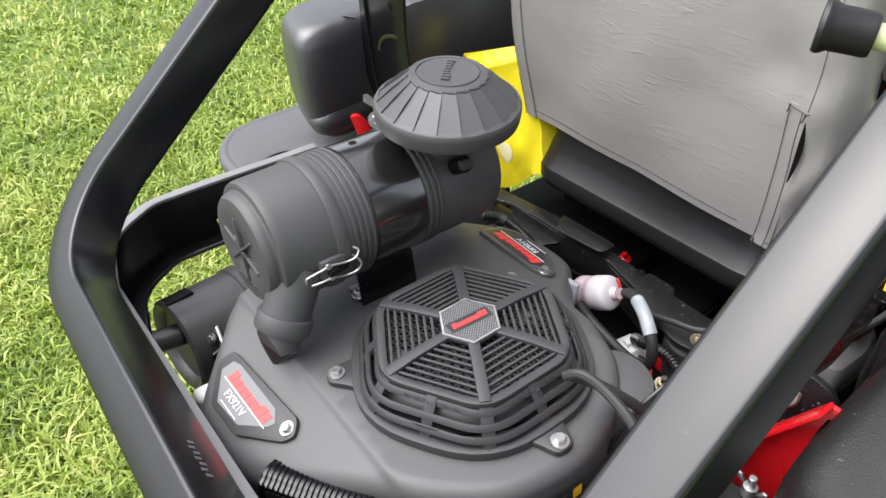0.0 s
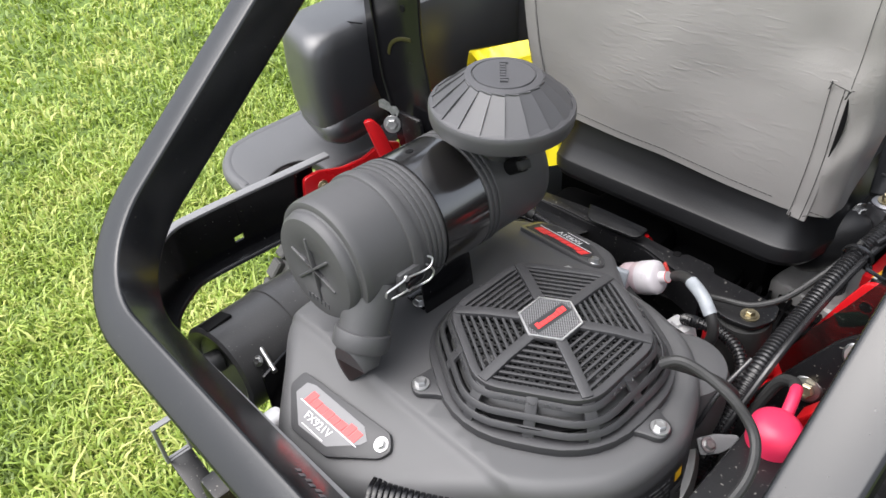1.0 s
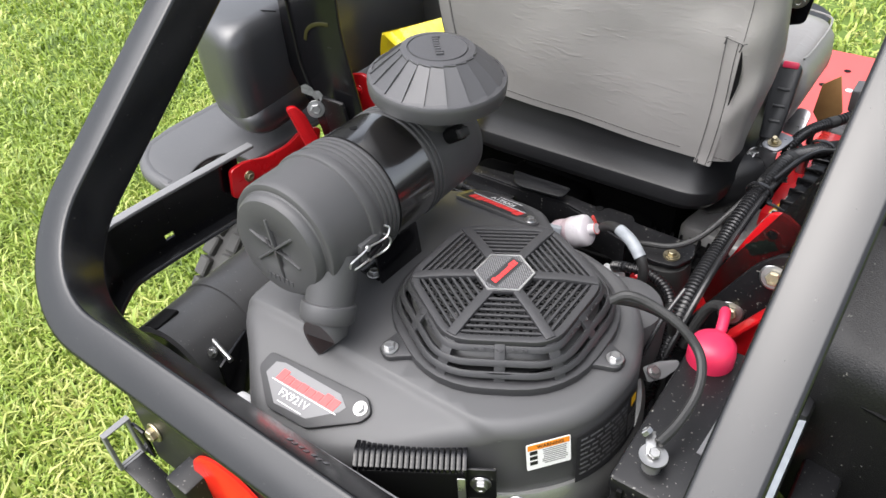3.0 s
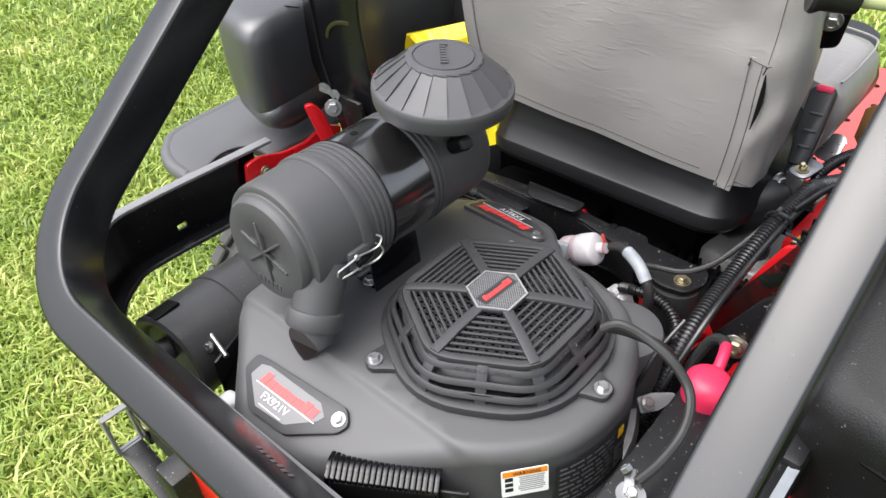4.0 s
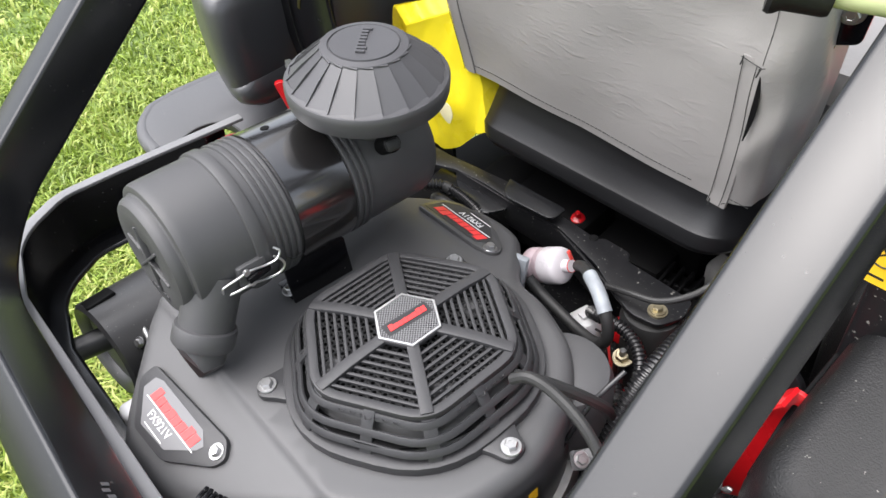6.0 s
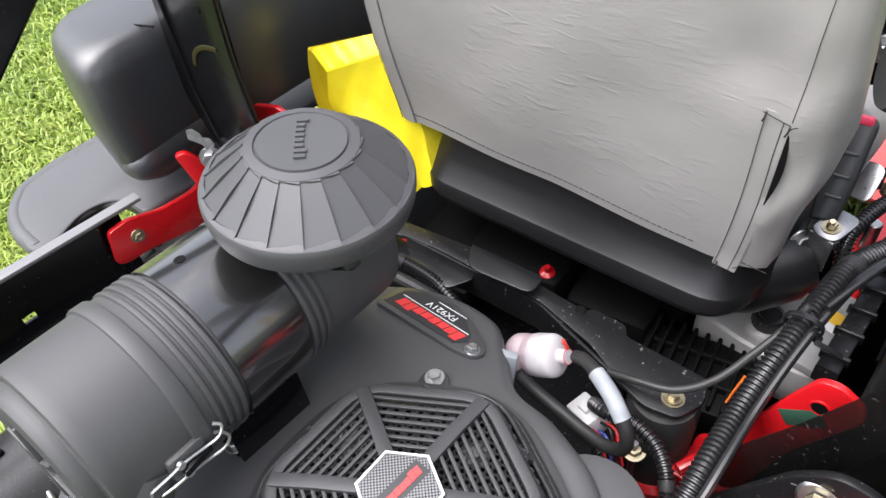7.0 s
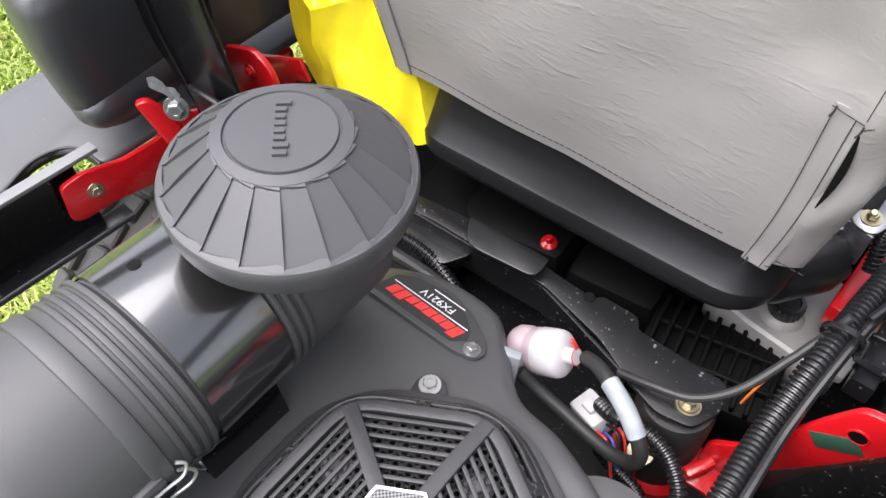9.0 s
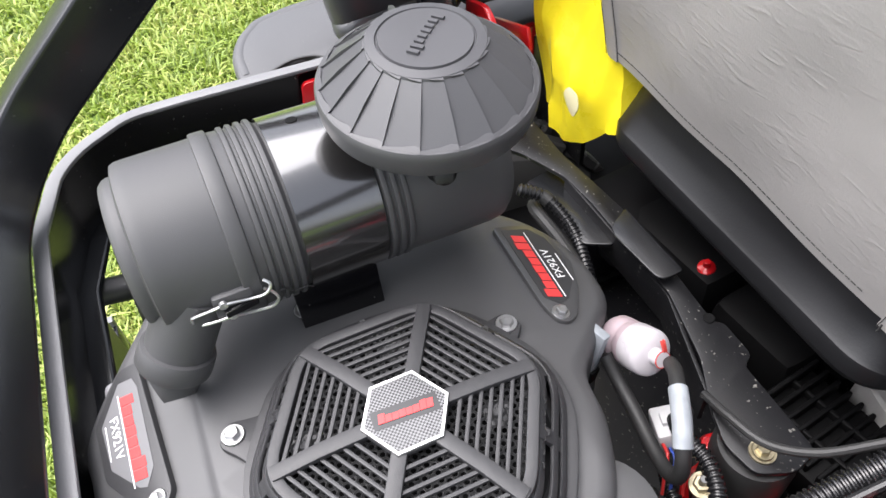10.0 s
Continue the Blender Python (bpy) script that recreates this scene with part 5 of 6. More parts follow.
# ---- frame, cross member and drive parts between engine and seat ----
def chassis():
    ob = thing("chassis", (-.1, .3, .38), "black welded steel mower chassis with floor plate", "chassis")
    part("floor_plate", box((.62, 1.20, .012), pose(0, .36, .47), .003), M_FRAME, ob)
    for x in (-.30, .27):
        part("side_rail", box((.045, 1.45, .11), pose(x, .42, .53), .006), M_FRAME, ob)
        part("leg_plate", box((.04, .16, .44), pose(x, .5, .26), .006), M_FRAME, ob)
    part("rear_rail", box((.56, .045, .09), pose(-.015, -.215, .53), .006), M_FRAME, ob)
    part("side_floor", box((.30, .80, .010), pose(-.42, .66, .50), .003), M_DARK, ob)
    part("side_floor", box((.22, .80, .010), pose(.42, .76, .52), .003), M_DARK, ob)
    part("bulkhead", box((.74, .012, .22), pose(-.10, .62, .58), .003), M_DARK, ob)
    return ob


chassis()


# outline of the cross member's top plate: a wide left end, a thin waist, a wide bolted right end
CROSS = [(-.400, .262), (-.392, .312), (-.300, .314), (-.255, .320), (-.193, .327), (-.100, .324), (-.032, .320), (-.026, .328), (.014, .328), (.020, .315), (.112, .314), (.120, .286), (.107, .256), (.075, .250), (.040, .262), (-.003, .284), (-.080, .303), (-.150, .301), (-.220, .301), (-.270, .296), (-.328, .272), (-.360, .250)]


def cross_member():
    ob = thing("cross_member", (-.13, .29, .70), "black steel cross member with bolted ends", "frame member")
    o = rounded(CROSS, .008, 4)
    part("plate", slab(o, .006, pose(0, 0, .732), .0015), M_FRAME, ob)
    part("near_flange", swept([V((-.27, .298, .715)), V((-.16, .302, .712)), V((-.08, .304, .712)), V((.03, .268, .715))], rounded([(-.002, -.022), (.002, -.022), (.002, .022), (-.002, .022)], .001, 2), up=(0, 0, 1)), M_FRAME, ob)
    part("tab", slab(rounded([(-.186, .321), (-.088, .324), (-.086, .296), (-.168, .288)], [.004, .004, .018, .018], 5), .004, pose(0, 0, .748), .0012), M_BAR, ob, "rounded steel tab")
    part("small_hole", rod((-.036, .318, .737), (-.036, .318, .7395), .006), M_DARK, ob)
    for x, y in ((.094, .273), (-.366, .284)):
        part("washer", spun([(0, .738), (.0112, .738), (.0112, .7402), (0, .7402)], 24, pose(x, y, 0)), M_GOLD, ob)
        hex_bolt((x, y, .7402), (0, 0, 1), .0060, M_GOLD, ob)
    mt = part("rubber_mount", spun([(0, .60), (.036, .60), (.036, .716), (.033, .727), (0, .731)], 40, pose(.084, .280, 0)), M_RUBBER, ob)
    part("mount_foot", spun([(0, .598), (.044, .598), (.044, .606), (.036, .612)], 36, pose(.084, .280, 0)), M_RED, mt, "red painted mount seat")
    return ob


cross_member()


M_CAST = surface("grey_cast_metal", (0.34, 0.335, 0.325), 0.5, metal=0.25, grain=0.3, blotch=0.25, blotch_size=30)


def drive_parts():
    ob = thing("hydro_tank", (.10, .50, .58), "cast aluminium oil tank with black filler cap", "oil tank")
    part("casting", tagged_bm_tank(), M_CAST, ob, "dusty cast aluminium")
    cap = part("filler_cap", spun([(0, .652), (.0170, .652), (.0178, .655), (.0178, .668), (.0168, .6705), (.013, .6710), (.0115, .6695), (0, .6695)], 36, pose(.117, .492, 0)), M_LOOM, ob, "black ribbed filler cap")
    for i in range(18):
        q = 2 * math.pi * i / 18
        part("grip", box((.0016, .0030, .013), pose(.117 + .0180 * math.cos(q), .492 + .0180 * math.sin(q), .6615, 0, 0, math.degrees(q)), .0005, 1), M_LOOM, cap)
    part("cap_neck", spun([(.024, .630), (.026, .634), (.026, .642), (.022, .650), (.0175, .653), (0, .653)], 28, pose(.117, .492, 0)), M_CAST, ob)
    part("sticker_ledge", box((.030, .12, .012), pose(.184, .450, .7225, 0, 0, -8), .003), M_CAST, ob)
    st = part("sticker", box((.022, .030, .001), pose(.182, .462, .7300, 0, 0, -12), .0003), M_SAFETY, ob, "small yellow and white sticker")
    part("sticker_mark", box((.018, .012, .0006), pose(.180, .452, .7309, 0, 0, -12), .0002), M_WHITE, st)
    cv = thing("belt_cover", (.06, .40, .55), "black slotted plastic drive cover", "cover")
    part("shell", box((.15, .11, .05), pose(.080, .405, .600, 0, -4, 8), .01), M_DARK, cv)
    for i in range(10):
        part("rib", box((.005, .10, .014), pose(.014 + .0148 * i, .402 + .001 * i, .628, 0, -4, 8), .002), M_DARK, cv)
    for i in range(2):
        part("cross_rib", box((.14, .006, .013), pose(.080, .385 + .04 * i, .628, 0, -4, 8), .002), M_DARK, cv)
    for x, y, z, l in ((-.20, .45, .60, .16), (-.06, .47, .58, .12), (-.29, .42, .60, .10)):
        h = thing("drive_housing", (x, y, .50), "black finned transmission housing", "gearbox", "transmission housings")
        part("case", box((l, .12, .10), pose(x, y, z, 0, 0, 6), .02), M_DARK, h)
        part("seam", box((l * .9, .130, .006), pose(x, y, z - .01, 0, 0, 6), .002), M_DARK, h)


def tagged_bm_tank():
    rings = []
    for z, g in ((.58, .86), (.60, 1), (.632, 1), (.642, .94), (.645, .86)):
        o = rounded([(.118 + (x - .118) * g, .50 + (y - .50) * g) for x, y in ((.035, .470), (.09, .456), (.135, .450), (.165, .446), (.195, .450), (.198, .52), (.178, .58), (.06, .585))], .022, 5)
        rings.append([(x, y, z) for x, y in o])
    return lofted(rings)


drive_parts()


def red_levers():
    for at, n, r in (((-.142, .418, .640), (.1, -.2, 1), .0125), ((-.305, .335, .675), (.2, -.5, .7), .012), ((.060, .262, .690), (0, 0, 1), .014)):
        ob = thing("red_plug", at, "small red plastic plug", "plug", "red plugs")
        m = axis(V(at) - V(n).normalized() * .012, V(at) + V(n))
        part("cap", spun([(0, 0), (r, 0), (r, .016), (r * .8, .022), (r * .35, .025), (r * .3, .034), (0, .035)], 18, m), M_RED, ob)


red_levers()
strip = thing("wiring_bracket", (-.24, .29, .66), "dark flat steel wiring bracket", "bracket")
part("strip", slab(rounded([(-.30, .262), (-.185, .272), (-.168, .300), (-.19, .306), (-.305, .300)], .006, 4), .004, pose(0, 0, .702, 3, 0, 0), .001), M_BAR, strip)


def fuel_pump():
    ob = thing("fuel_filter", (-.02, .23, .74), "milky pink and white inline fuel filter", "fuel filter")
    a, b = V((-.066, .228, .734)), V((.010, .238, .776))
    m = axis(a, b)
    part("pink_half", spun([(0, .004), (.013, .004), (.0185, .008), (.0212, .013), (.0215, .023), (.0200, .0255), (.0198, .0285), (.0213, .031), (.0215, .0365)], 40, m), M_PLUG, ob)
    part("white_half", spun([(.0215, .0365), (.0222, .038), (.0222, .0555), (.0212, .0590), (.0185, .0615), (.0120, .0630), (.0078, .0635), (.0072, .074), (0, .074)], 40, m), M_MILK, ob, "white filter body")
    part("clamp", swept([m @ V((.0077 * math.cos(t), .0077 * math.sin(t), .0735)) for t in np.linspace(0, 6.28, 20)], circle(.0006, 6), closed=True), M_REDWIRE, ob, "red hose clip")
    for t in (0.4, 1.0):
        part("clamp_ear", box((.002, .012, .003), m @ pose(.006 * math.cos(t), .012, .0735), .0008), M_REDWIRE, ob)
    hs = thing("fuel_hose", (.07, .2, .66), "black rubber fuel hose with white tape", "hose")
    p = [(.006, .238, .774), (.020, .230, .787), (.038, .218, .796), (.060, .206, .795), (.078, .197, .783), (.086, .194, .764), (.083, .195, .742), (.066, .198, .726), (.040, .203, .720), (.010, .207, .722), (-.020, .207, .732), (-.040, .205, .746)]
    tube = part("tube", hose(p, .0066, 8, 14), M_RUBBER, hs)
    part("tape", hose(p[2:5], .0080, 8, 16), M_WRAP, hs, "white printed tape sleeve")


M_MILK = surface("milky_white_plastic", (0.50, 0.475, 0.495), 0.3, blotch=0.06, blotch_size=40)
M_REDWIRE = surface("red_wire_clip", (0.55, 0.06, 0.05), 0.4)
fuel_pump()


def connector(at, turn, size=(.040, .028, .030)):
    ob = thing("wire_connector", at, "natural nylon wire connector with coloured leads", "connector")
    m = pose(*at, *turn)
    part("shell", box(size, m, .003), M_CONN, ob)
    part("latch", box((.014, .012, .006), m @ pose(0, 0, size[2] / 2 + .002), .0015), M_CONN, ob)
    for i, mat in enumerate((M_LOGO, M_BLUEWIRE, M_INK, M_LOGO)):
        s = m @ V((size[0] / 2, -.010 + .006 * i, .004 * (-1) ** i))
        part("lead", hose([s, s + V((.012, -.004, .004)), s + V((.022, -.012, -.008)), s + V((.03, -.016, -.03))], .0016, 5, 6), mat, ob)


M_BLUEWIRE = surface("blue_wire", (0.05, 0.10, 0.45), 0.4)
connector((.026, .238, .690), (10, -12, -20), (.036, .027, .027))
nut = thing("mount_nut", (.078, .248, .655), "yellow zinc nut beside the rubber mount", "nut")
hex_bolt((.078, .243, .668), (0, -.3, 1), .0085, M_GOLD, nut)
part("stud", rod((.078, .243, .62), (.078, .241, .684), .004), M_ZINC, nut)
tagd = thing("voltage_regulator", (-.04, .2, .72), "small pale grey metal tag box", "regulator")
part("box", box((.022, .010, .056), pose(-.048, .194, .752, -10, 4, 18), .002), M_WRAP, tagd)
part("foot", box((.022, .014, .020), pose(-.046, .190, .722, -10, 4, 18), .003), M_DARK, tagd)


def conduits():
    def run(label, pts, r, corr=True, mat=None, cat="hose"):
        ob = thing("wire_loom" if corr else "cable", pts[0], label, "wire loom" if corr else "cable")
        part("conduit" if corr else "sheath", loom(pts, r) if corr else hose(pts, r, 10, 10), mat or M_LOOM, ob)
        if corr:
            mid = glide(pts, 12)
            k = len(mid) * 5 // 8
            part("tape_band", hose(mid[k:k + 4], r * 1.04, 4, 14), M_RUBBER, ob, "black cloth tape")
        return ob
    run("thick black corrugated wire conduit", [(.135, .055, .60), (.148, .10, .69), (.152, .17, .765), (.154, .263, .787), (.161, .325, .813), (.170, .40, .828), (.179, .447, .829), (.204, .511, .815), (.235, .545, .812), (.29, .58, .82)], .0112)
    run("black corrugated conduit beside the rubber mount", [(.030, .238, .715), (.0495, .228, .730), (.0805, .231, .731), (.1105, .219, .728), (.130, .197, .715), (.140, .165, .68), (.145, .13, .62)], .0078)
    run("black corrugated conduit under the seat side", [(.165, .505, .75), (.158, .520, .785), (.160, .540, .797), (.172, .586, .80), (.197, .631, .80), (.25, .69, .81), (.33, .74, .80)], .0085)
    run("black corrugated conduit near the starter", [(.045, .228, .655), (.064, .217, .664), (.096, .208, .662), (.114, .182, .655), (.122, .14, .61)], .0075)
    run("grey printed lead near the starter", [(.060, .205, .655), (.090, .189, .680), (.125, .176, .680), (.148, .15, .66), (.155, .12, .62)], .0042, False, M_RUBBER)
    run("thin black control cable", [(.030, .262, .742), (.060, .262, .752), (.095, .270, .758), (.122, .292, .772), (.142, .325, .796), (.156, .350, .818), (.164, .362, .838)], .0040, False, M_RUBBER)
    run("thin black cable along the thick conduit", [(.150, .09, .69), (.163, .17, .777), (.166, .263, .799), (.174, .34, .822), (.186, .41, .836), (.198, .455, .834), (.222, .505, .822), (.27, .545, .828)], .0042, False)
    run("second thin black cable along the conduit", [(.176, .37, .836), (.194, .42, .846), (.208, .462, .840), (.232, .500, .828), (.28, .53, .834)], .0036, False)
    run("grey printed starter lead", [(.116, .022, .868), (.130, .029, .877), (.1535, .034, .872), (.184, .033, .862), (.208, .027, .846), (.2205, .010, .836), (.224, -.010, .822), (.221, -.040, .812), (.214, -.066, .806)], .0050, False, M_RUBBER)
    run("black branch lead under the fan guard", [(.112, .030, .862), (.130, .050, .850), (.150, .075, .826), (.160, .095, .80), (.158, .11, .77)], .0055, False, M_RUBBER)
    run("orange wire behind the conduit", [(.129, .338, .685), (.132, .343, .703), (.136, .349, .724)], .0014, False, M_GREASE)
    run("thin black wire over the frame", [(.12, .07, .64), (.14, .06, .74), (.150, .085, .80), (.16, .12, .83)], .0025, False)
    run("black hose by the starter", [(-.06, .225, .70), (-.12, .248, .705), (-.19, .255, .712), (-.25, .250, .72), (-.28, .262, .70)], .0075, False, M_RUBBER)
    run("black corrugated hose under the rain cap", [(-.14, .256, .70), (-.20, .272, .715), (-.25, .262, .735), (-.27, .235, .745)], .008)
    for x, y, zz in ((.166, .352, .824), (.205, .500, .822)):
        z = thing("cable_tie", (x, y, zz), "black nylon cable tie round the conduits", "cable tie", "cable ties")
        part("loop", swept([V((x + .0165 * math.cos(t), y - .004 * math.sin(t), zz + .0150 * math.sin(t))) for t in np.linspace(0, 6.28, 24)], rounded([(-.001, -.0030), (.001, -.0030), (.001, .0030), (-.001, .0030)], .0005, 2), up=(0, 1, 0), closed=True), M_LOOM, z)
        part("head", box((.008, .007, .007), pose(x + .014, y, zz - .010, 0, 30, 0), .0015), M_LOOM, z)
        part("tail", box((.0016, .006, .030), pose(x + .026, y - .004, zz - .012, 20, -60, 0), .0006), M_LOOM, z)


conduits()


# ---- right side: red bracket, hinge plate, battery, fender ----
def smoky_sheet():
    """A dark tinted plastic sheet that lets some of what lies behind show through."""
    mat = surface("dusty_smoky_sheet", (0.006, 0.006, 0.006), 0.42, grain=0.1, dust=0.22, speck=0.66, spec=0.3)
    n, l, b = tweak(mat)
    clear, mix = n.new("ShaderNodeBsdfTransparent"), n.new("ShaderNodeMixShader")
    clear.inputs["Color"].default_value = (0.75, 0.70, 0.68, 1)
    mix.inputs[0].default_value = 0.40
    l.new(b.outputs[0], mix.inputs[1])
    l.new(clear.outputs[0], mix.inputs[2])
    l.new(mix.outputs[0], n["Material Output"].inputs["Surface"])
    return mat


M_FLAP = smoky_sheet()


def right_bracket():
    ob = thing("red_bracket", (.18, .28, .60), "red painted steel bracket with a green label", "bracket")
    m = plane_pose((0, .286, 0), (1, 0, 0), (0, 0, 1))
    o = rounded([(.122, .600), (.122, .688), (.148, .714), (.184, .815), (.198, .848), (.214, .852), (.235, .840), (.240, .826), (.200, .74), (.165, .60)], .010, 4)
    pl = part("plate", slab(o, .007, m, .0015), M_RED, ob)
    part("hole", spun([(0, 0), (.0065, 0), (.0065, .0006), (0, .0006)], 18, axis(V((.207, .2785, .819)), V((.207, -.7, .819)))), M_DARK, pl)
    part("hole_rim", swept([V((.207 + .0075 * math.cos(t), .2788, .819 + .0075 * math.sin(t))) for t in np.linspace(0, 6.1, 20)], circle(.0012, 6), closed=True), M_RED, pl)
    part("label", box((.036, .0008, .018), pose(.199, .2785, .797, 0, -38, 0), .0002), M_GREEN, pl, "dull green film label")
    part("foot", box((.045, .040, .006), pose(.128, .272, .650, 0, 0, 0), .002), M_RED, ob)
    part("tongue", box((.010, .030, .010), pose(.128, .266, .664, 10, 0, -30), .002), M_RED, ob)
    wm = plane_pose((0, .186, 0), (1, 0, 0), (0, 0, 1))
    part("lower_wing", slab(rounded([(.206, .680), (.206, .735), (.276, .858), (.290, .858), (.296, .800), (.284, .690), (.245, .655)], .005, 3), .005, wm, .0012), M_RED, ob)
    part("wing_flange", swept([V((.207, .172, .737)), V((.279, .172, .860))], rounded([(-.012, -.002), (.012, -.002), (.012, .002), (-.012, .002)], .0012, 2), up=(-.5, 0, .3)), M_RED, ob)
    ear = thing("hinge_ear", (.22, .20, .66), "black steel hinge plate with two large washered bolts", "hinge plate")
    m = plane_pose((0, .206, 0), (1, 0, 0), (0, 0, 1))
    o = rounded([(.150, .675), (.148, .706), (.172, .754), (.211, .832), (.238, .860), (.270, .856), (.285, .832), (.285, .790), (.245, .71), (.21, .655)], .014, 5)
    part("plate", slab(o, .008, m, .0015), M_FRAME, ear)
    o = [(.150, .738), (.162, .775), (.200, .850), (.228, .912), (.246, .956), (.253, .985), (.270, .980), (.268, .920), (.250, .850), (.216, .770), (.166, .712)]
    part("dust_flap", slab(rounded(o, .006, 3), .002, plane_pose((0, .232, 0), (1, 0, 0), (0, 0, 1)), .0005), M_FLAP, ear, "dusty smoke-tinted plastic flap")
    for x, z in ((.199, .752), (.233, .826)):
        nn = V((.05, -1, .35)).normalized()
        p0 = V((x, .197, z))
        part("washer", spun([(0, 0), (.0150, 0), (.0156, .0018), (.0135, .0036), (0, .0040)], 32, axis(p0, p0 + nn)), M_ZINC, ear)
        hex_bolt(p0 + nn * .0036, nn, .0082, M_GOLD, ear, washer=False)


right_bracket()
right_post()


def battery():
    ob = thing("battery", (.25, 0, .58), "black starter battery with printed labels", "battery")
    case = part("case", box((.130, .215, .20), pose(.253, .000, .682), .006), M_FRAME, ob)
    part("lid", box((.134, .219, .022), pose(.253, .000, .772), .005), M_FRAME, ob)
    for x in np.linspace(.20, .30, 7):
        part("lid_rib", box((.006, .006, .012), pose(x, -.1105, .768), .0015), M_DARK, ob)
    lm = plane_pose((.232, -.1085, .715), (1, 0, 0), (0, 0, 1))
    lab = part("front_label", slab([(-.034, -.045), (.030, -.045), (.030, .028), (-.034, .028)], .0008, lm, 0), M_WRAP, ob, "white printed battery label")
    rng = random.Random(6)
    bars(lm @ pose(0, 0, .0008), [(-.004, .022 - .0045 * i, .05 * rng.uniform(.5, 1), .0016) for i in range(12)], M_GREYINK, lab)
    wm = pose(.2715, .071, .7835, 0, 0, 0)
    part("white_label", slab(rounded([(-.0145, -.015), (.0145, -.015), (.0145, .016), (-.0145, .016)], .003, 3), .0008, wm, 0), M_WRAP, ob, "plain white label patch")
    tm = pose(.268, .010, .7835, 0, 0, 90)
    top = part("top_label", slab([(-.050, -.024), (.042, -.018), (.042, .020), (-.050, .024)], .0008, tm, 0), M_SILVER, ob, "grey battery top label with hazard symbols")
    bars(tm @ pose(0, 0, .0008), [(-.036 + .012 * (i // 4), -.010 + .006 * (i % 4), .009 * rng.uniform(.6, 1), .0016) for i in range(12)], M_GREYINK, top)
    for i, mat in enumerate((M_LOGO, M_SAFETY, M_BLUEWIRE, M_SAFETY)):
        part("symbol", spun([(0, 0), (.0036, 0), (.0036, .0005), (0, .0005)], 18, tm @ pose(.012 + .009 * (i % 2), -.006 + .009 * (i // 2), .0008)), mat, top)
    flat_text("Pb", .010, tm @ pose(.034, .008, .0010), M_WHITE, top, "lead_mark")
    part("side_strip", box((.010, .20, .001), pose(.313, .0, .7838), .0002), M_WRAP, ob, "narrow white label strip")
    # negative post with clamp bolt
    part("post", spun([(0, .783), (.009, .783), (.008, .800), (0, .801)], 20, pose(.215, -.078, 0)), M_ALU, ob)
    part("ring_lug", spun([(.006, .799), (.0135, .799), (.0135, .802), (.006, .802)], 24, pose(.215, -.078, 0), closed=False), M_ZINC, ob)
    hex_bolt((.215, -.078, .803), (0.2, -.2, 1), .0055, M_ZINC, ob, washer=False)
    part("clamp_strap", box((.010, .026, .003), pose(.208, -.068, .8035, 0, -12, 25), .001), M_ZINC, ob)
    hex_bolt((.203, -.062, .806), (-.7, .1, .5), .0060, M_ZINC, ob, washer=False)
    # hold-down rod with wing nut
    part("rod", rod((.266, .108, .70), (.266, .108, .806), .0036), M_ZINC, ob)
    wn_ = part("wing_nut", spun([(0, .784), (.008, .784), (.0065, .794), (0, .795)], 16, pose(.266, .108, 0)), M_ZINC, ob)
    for s in (-1, 1):
        part("wing", slab(rounded([(0, 0), (.009, .003), (.012, .011), (.006, .011)], .003, 3), .003, plane_pose((.266 + .005 * s, .1095, .787), (s, 0, 0), (0, 0, 1)), .001), M_ZINC, wn_)
    part("cap", box((.034, .060, .02), pose(.303, .082, .782), .008), M_FRAME, ob)
    bt = thing("terminal_boot", (.21, .08, .78), "bright pink-red rubber terminal boot", "terminal boot")
    part("dome", spun([(.0225, .772), (.0250, .780), (.0250, .796), (.0235, .805), (.0180, .811), (.010, .813), (0, .814)], 36, pose(.211, .082, 0)), M_PINK, bt)
    part("neck", hose([(.211, .092, .800), (.210, .106, .806), (.207, .122, .810), (.204, .134, .808)], .0062, 6, 14), M_PINK, bt)
    part("lead", hose([(.204, .132, .808), (.196, .148, .800), (.18, .155, .78), (.165, .145, .72)], .0062, 6, 10), M_RUBBER, bt)


battery()


def right_fender():
    ob = thing("fender", (.42, .25, .60), "black textured plastic fender over the drive wheel", "fender")
    rings = []
    for z, g in ((.60, .90), (.70, .96), (.80, 1), (.832, .985), (.850, .94), (.858, .86)):
        o = rounded([(.47 + (x - .47) * g, .25 + (y - .25) * g) for x, y in ((.284, .078), (.62, .05), (.62, .62), (.288, .62))], [.05, .06, .05, .08], 7)
        rings.append([(x, y, z + (.30 * max(0, y - .08) if z > .75 else 0)) for x, y in o])
    part("sheet", lofted(rings), M_HIDE, ob, smooth=55)
    part("rim_groove", swept([V((.284, .24, .858)), V((.2835, .17, .837)), V((.289, .115, .822)), V((.318, .083, .812)), V((.38, .072, .812)), V((.58, .056, .812))], circle(.0035, 8)), M_DARK, ob)
    st = thing("mower_step", (.34, -.02, .5), "red frame rail with black step plate", "step")
    part("rail", box((.007, .22, .018), pose(.3165, .09, .692, 0, 0, -1), .002), M_RED, st)
    part("post", box((.012, .02, .16), pose(.325, .185, .64), .003), M_RED, st)
    part("step", box((.040, .22, .020), pose(.350, .04, .690, 0, 4, 0), .006), M_FRAME, st)
    part("under_plate", box((.14, .36, .02), pose(.40, -.05, .60), .005), M_DARK, st)


right_fender()
wheel(.50, .25, "black lugged rear tyre under a black fender")


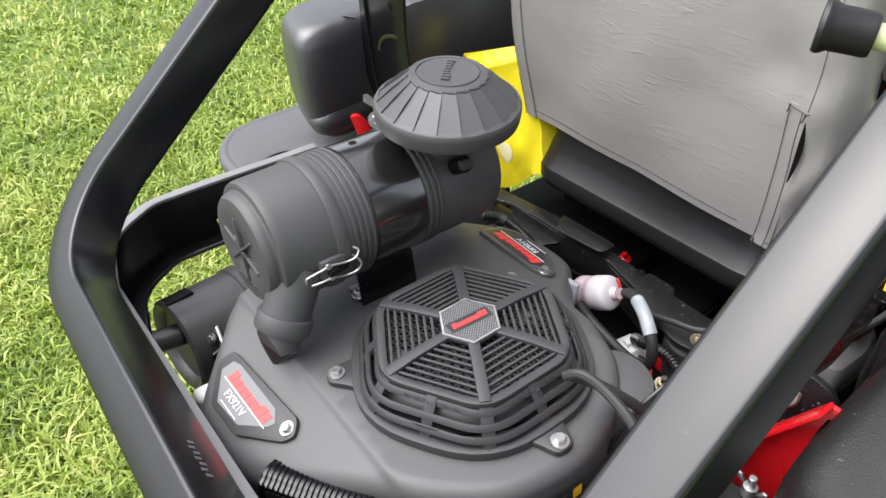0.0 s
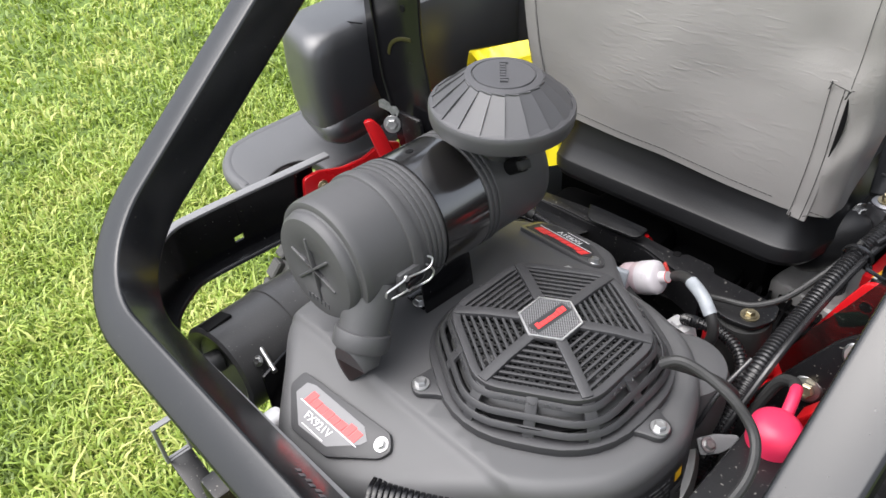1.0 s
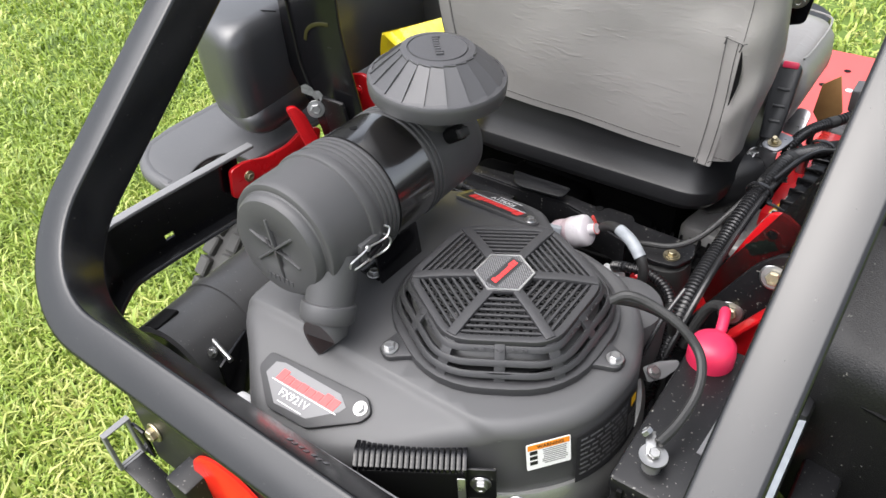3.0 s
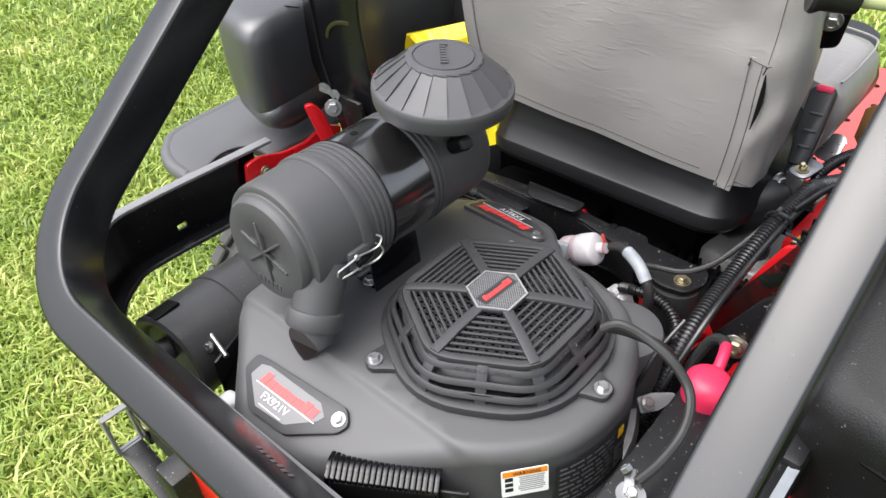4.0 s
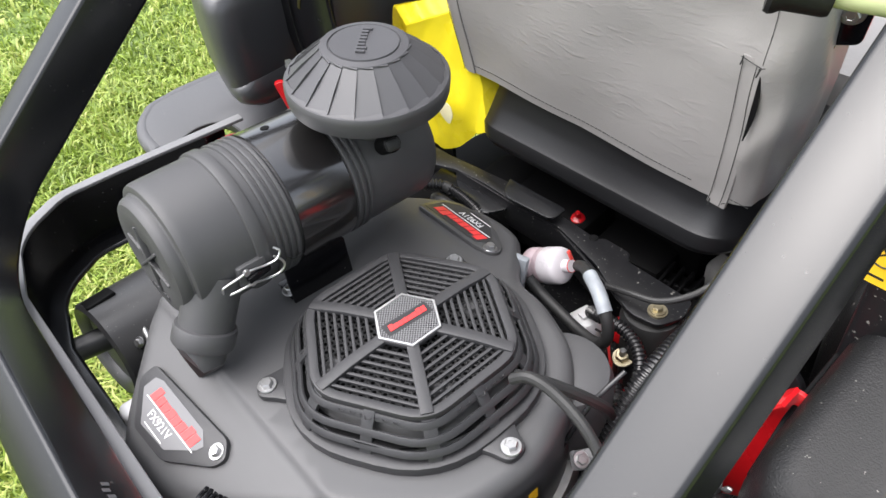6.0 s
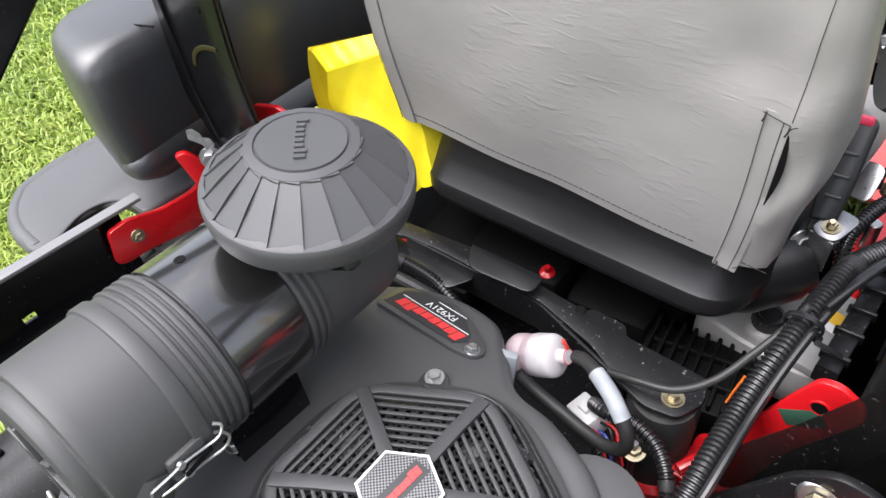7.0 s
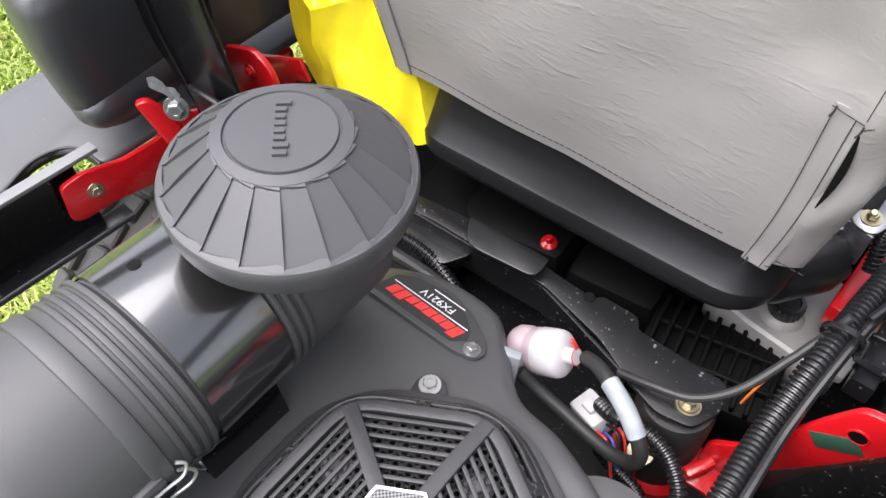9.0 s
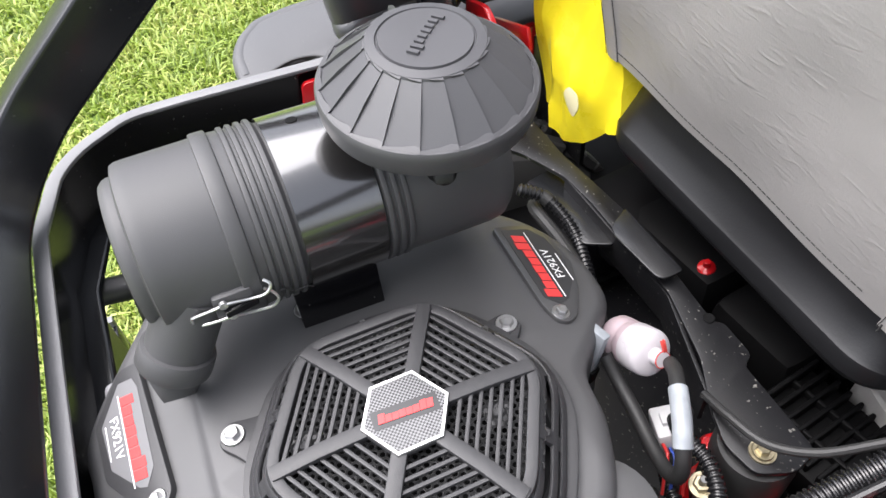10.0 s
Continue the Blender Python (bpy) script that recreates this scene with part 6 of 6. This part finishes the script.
def right_tank():
    ob = thing("side_tank", (.36, .60, .55), "black plastic tank with yellow safety label", "tank")
    tank_shape("shell", [(.232, .345), (.50, .345), (.52, .80), (.240, .80)], .60, .836, LEV, .05, M_HIDE, ob)
    part("seam", swept([V((.2315, y, .755 + .012 * math.sin(9 * y))) for y in np.linspace(.42, .74, 12)], circle(.0022, 6)), M_DARK, ob)
    return ob


right_tank()


def ribbed_rail():
    ob = thing("ribbed_rail", (.20, .46, .70), "black ribbed plastic rail beside the conduits", "rail")
    a, b = V((.198, .345, .795)), V((.206, .60, .775))
    part("strip", swept([a - V((0, 0, .012)), b - V((0, 0, .012))], rounded([(-.010, -.012), (.010, -.012), (.010, .008), (-.010, .008)], .002, 2), up=(0, 0, 1)), M_FRAME, ob)
    for i in range(7):
        p = a.lerp(b, (i + .5) / 7)
        part("rib", box((.026, .004, .014), pose(p.x, p.y, p.z - .005, 12, 0, 2), .0015), M_FRAME, ob)
    rl = thing("frame_rail", (.155, .55, .66), "glossy red frame rail under the conduits", "frame rail")
    part("beam", box((.036, .29, .030), pose(.176, .625, .690, 0, 0, -3), .004), M_RED, rl)
    part("stud", rod((.170, .62, .70), (.170, .62, .745), .008), M_ZINC, rl)


ribbed_rail()


def safety_label():
    m = plane_pose((.291, .2030, 1.026), (1, 0, 0), (.12, 0, 1))
    ob = thing("safety_label", (.298, .203, 1.0), "yellow safety label with black pictograms on the upright", "label")
    p = part("film", slab([(-.016, -.05), (.016, -.05), (.016, .06), (-.016, .06)], .0008, m, 0), M_SAFETY, ob)
    for y in (-.022, .008):
        part("ring", swept([m @ V((.001 + .011 * math.cos(t), y + .011 * math.sin(t), .0012)) for t in np.linspace(0, 6.28, 22)], circle(.0007, 5), closed=True), M_INK, p)
        bars(m @ pose(.001, y, .0008, 0, 0, 40), [(0, 0, .018, .0014), (0.002, .003, .004, .006)], M_INK, p, "pictogram")
    bars(m @ pose(0, 0, .0008), [(.0, .034, .018, .012), (0, -.043, .012, .002)], M_INK, p, "pictogram")


safety_label()


def bar_bumper():
    """A rubber sleeve on a pale rod that the folded bar rests on, beside the seat."""
    ob = thing("bar_bumper", (.24, .17, 1.15), "black rubber sleeve on a pale rod", "bumper")
    m = axis(V((.171, .199, 1.161)), V((.255, .240, 1.152)))
    part("sleeve", spun([(0, .001), (.0150, .001), (.0185, .0), (.0198, .003), (.0190, .006), (.0165, .010), (.0160, .034), (.0150, .037), (0, .037)], 36, m), M_SLEEVE, ob)
    part("rod", spun([(0, .028), (.0095, .030), (.0095, .12), (0, .121)], 24, m), M_PALE, ob, "pale greenish plastic rod")


M_SLEEVE = surface("black_rubber_sleeve", (0.010, 0.010, 0.011), 0.45, grain=0.15)
M_PALE = surface("pale_green_plastic", (0.55, 0.60, 0.32), 0.4)
bar_bumper()


# ---- beyond the seat: foot deck and controls ----
M_OLIVE = surface("copper_brown_decal", (0.30, 0.17, 0.07), 0.22, blotch=0.5, blotch_size=22)
M_BEIGE = surface("beige_panel_film", (0.15, 0.145, 0.12), 0.35, blotch=0.15)


def foot_deck():
    ob = thing("foot_deck", (.0, 1.5, .30), "red perforated foot deck of the mower", "foot deck")
    dk = part("deck_plate", box((1.0, .65, .012), pose(.02, 1.385, .44), .004), M_DECKRED, ob)
    for i in range(9):
        for j in range(5):
            x, y = -.18 + .065 * i + .03 * (j % 2), 1.15 + .11 * j
            part("deck_hole", spun([(0, .4462), (.009, .4462), (.009, .4470), (0, .4470)], 12, pose(x, y, 0)), M_DARK if (i * 3 + j) % 5 else M_WHITE, dk)
    part("side_panel", box((.02, .50, .10), pose(.22, .98, .55), .006), M_RED, ob)
    part("front_post", box((.06, .5, .30), pose(-.1, 1.3, .283), .01), M_FRAME, ob)
    for x in (-.35, .40):
        part("caster", spun([(0, -.05), (.14, -.05), (.15, -.02), (.15, .02), (.14, .05), (0, .05)], 32, pose(x, 1.50, GROUND + .15, 0, 90, 0)), M_TYRE, ob)
    part("deck_beam", box((.9, .05, .3), pose(.02, 1.62, .285), .01), M_FRAME, ob)
    lv = thing("control_panel", (.21, .88, .60), "dark control box with a copper-brown decal plate", "control panel")
    m = plane_pose((0, .88, 0), (1, 0, 0), (0, 0, 1))
    part("decal_plate", slab([(.130, .740), (.156, .763), (.176, .696), (.149, .656), (.128, .684)], .004, m @ pose(0, 0, .012), .001), M_OLIVE, lv, "glossy copper-brown decal plate")
    bx = part("box", slab(rounded([(.178, .734), (.232, .741), (.236, .680), (.180, .694)], .003, 3), .050, m @ pose(0, 0, -.05), .003), M_FENDER, lv)
    bars(m @ pose(.214, .726, .0003, 0, 0, 100), [(0, .006, .010, .007), (-.009, .004, .005, .009), (-.017, .002, .005, .006), (-.024, 0, .006, .006)], M_WHITE, bx)
    part("arm", rod((.164, .86, .656), (.226, .87, .644), .016, 20), M_FENDER, lv)
    part("arm_block", box((.040, .05, .075), pose(.172, .89, .632), .010, 3), M_FENDER, lv)
    part("stay", box((.018, .03, .16), pose(.226, .90, .56), .004), M_FRAME, lv)
    part("hook", hose([(.160, .84, .672), (.148, .84, .668), (.140, .84, .652), (.141, .84, .632)], .006, 6, 10), M_LOOM, lv)
    hex_bolt((.156, .84, .634), (0, -1, .3), .008, M_GOLD, lv)
    part("push_rod", rod((.150, .60, .70), (.176, .86, .600), .007), M_ALU, lv)
    part("push_rod", rod((.178, .62, .70), (.204, .86, .600), .006), M_ALU, lv)
    pn = thing("film_panel", (.27, .70, .60), "beige film covered panel with green and orange stripes", "panel")
    m = plane_pose((0, .66, 0), (1, 0, 0), (0, 0, 1))
    part("sheet", slab(rounded([(.224, .842), (.34, .842), (.36, .66), (.246, .66), (.219, .81)], .006, 3), .006, m, .001), M_BEIGE, pn)
    part("stripe", slab([(.2245, .838), (.2290, .838), (.2480, .664), (.2435, .664)], .0008, m @ pose(0, 0, .0062), 0), M_GREENSTRIPE, pn, "olive green stripe")
    part("stripe", slab([(.2205, .812), (.2240, .838), (.2430, .664), (.2390, .69)], .0008, m @ pose(0, 0, .0062), 0), M_AMBER, pn, "amber stripe")
    part("mount", box((.014, .02, .14), pose(.226, .655, .735, 0, -8, 0), .003), M_FENDER, pn)
    tagp = thing("hanging_tag", (.214, .60, .70), "small dark tag with a pale border on the loom", "tag")
    m = plane_pose((.243, .610, .764), (.6, -.5, .35), (-.1, .1, 1))
    film = part("film", slab(rounded([(-.016, -.030), (.016, -.030), (.016, .028), (-.016, .028)], .004, 3), .0015, m, 0), M_LABELDARK, tagp)
    part("border", swept([m @ V((x, y, .0018)) for x, y in rounded([(-.013, -.027), (.013, -.027), (.013, .020), (-.013, .020)], .003, 3)], circle(.0008, 5), closed=True), M_GREYINK, film)


M_GREENSTRIPE = surface("olive_green_film", (0.10, 0.115, 0.03), 0.3, blotch=0.2)
M_AMBER = surface("amber_film", (0.42, 0.19, 0.05), 0.3, blotch=0.2)


foot_deck()
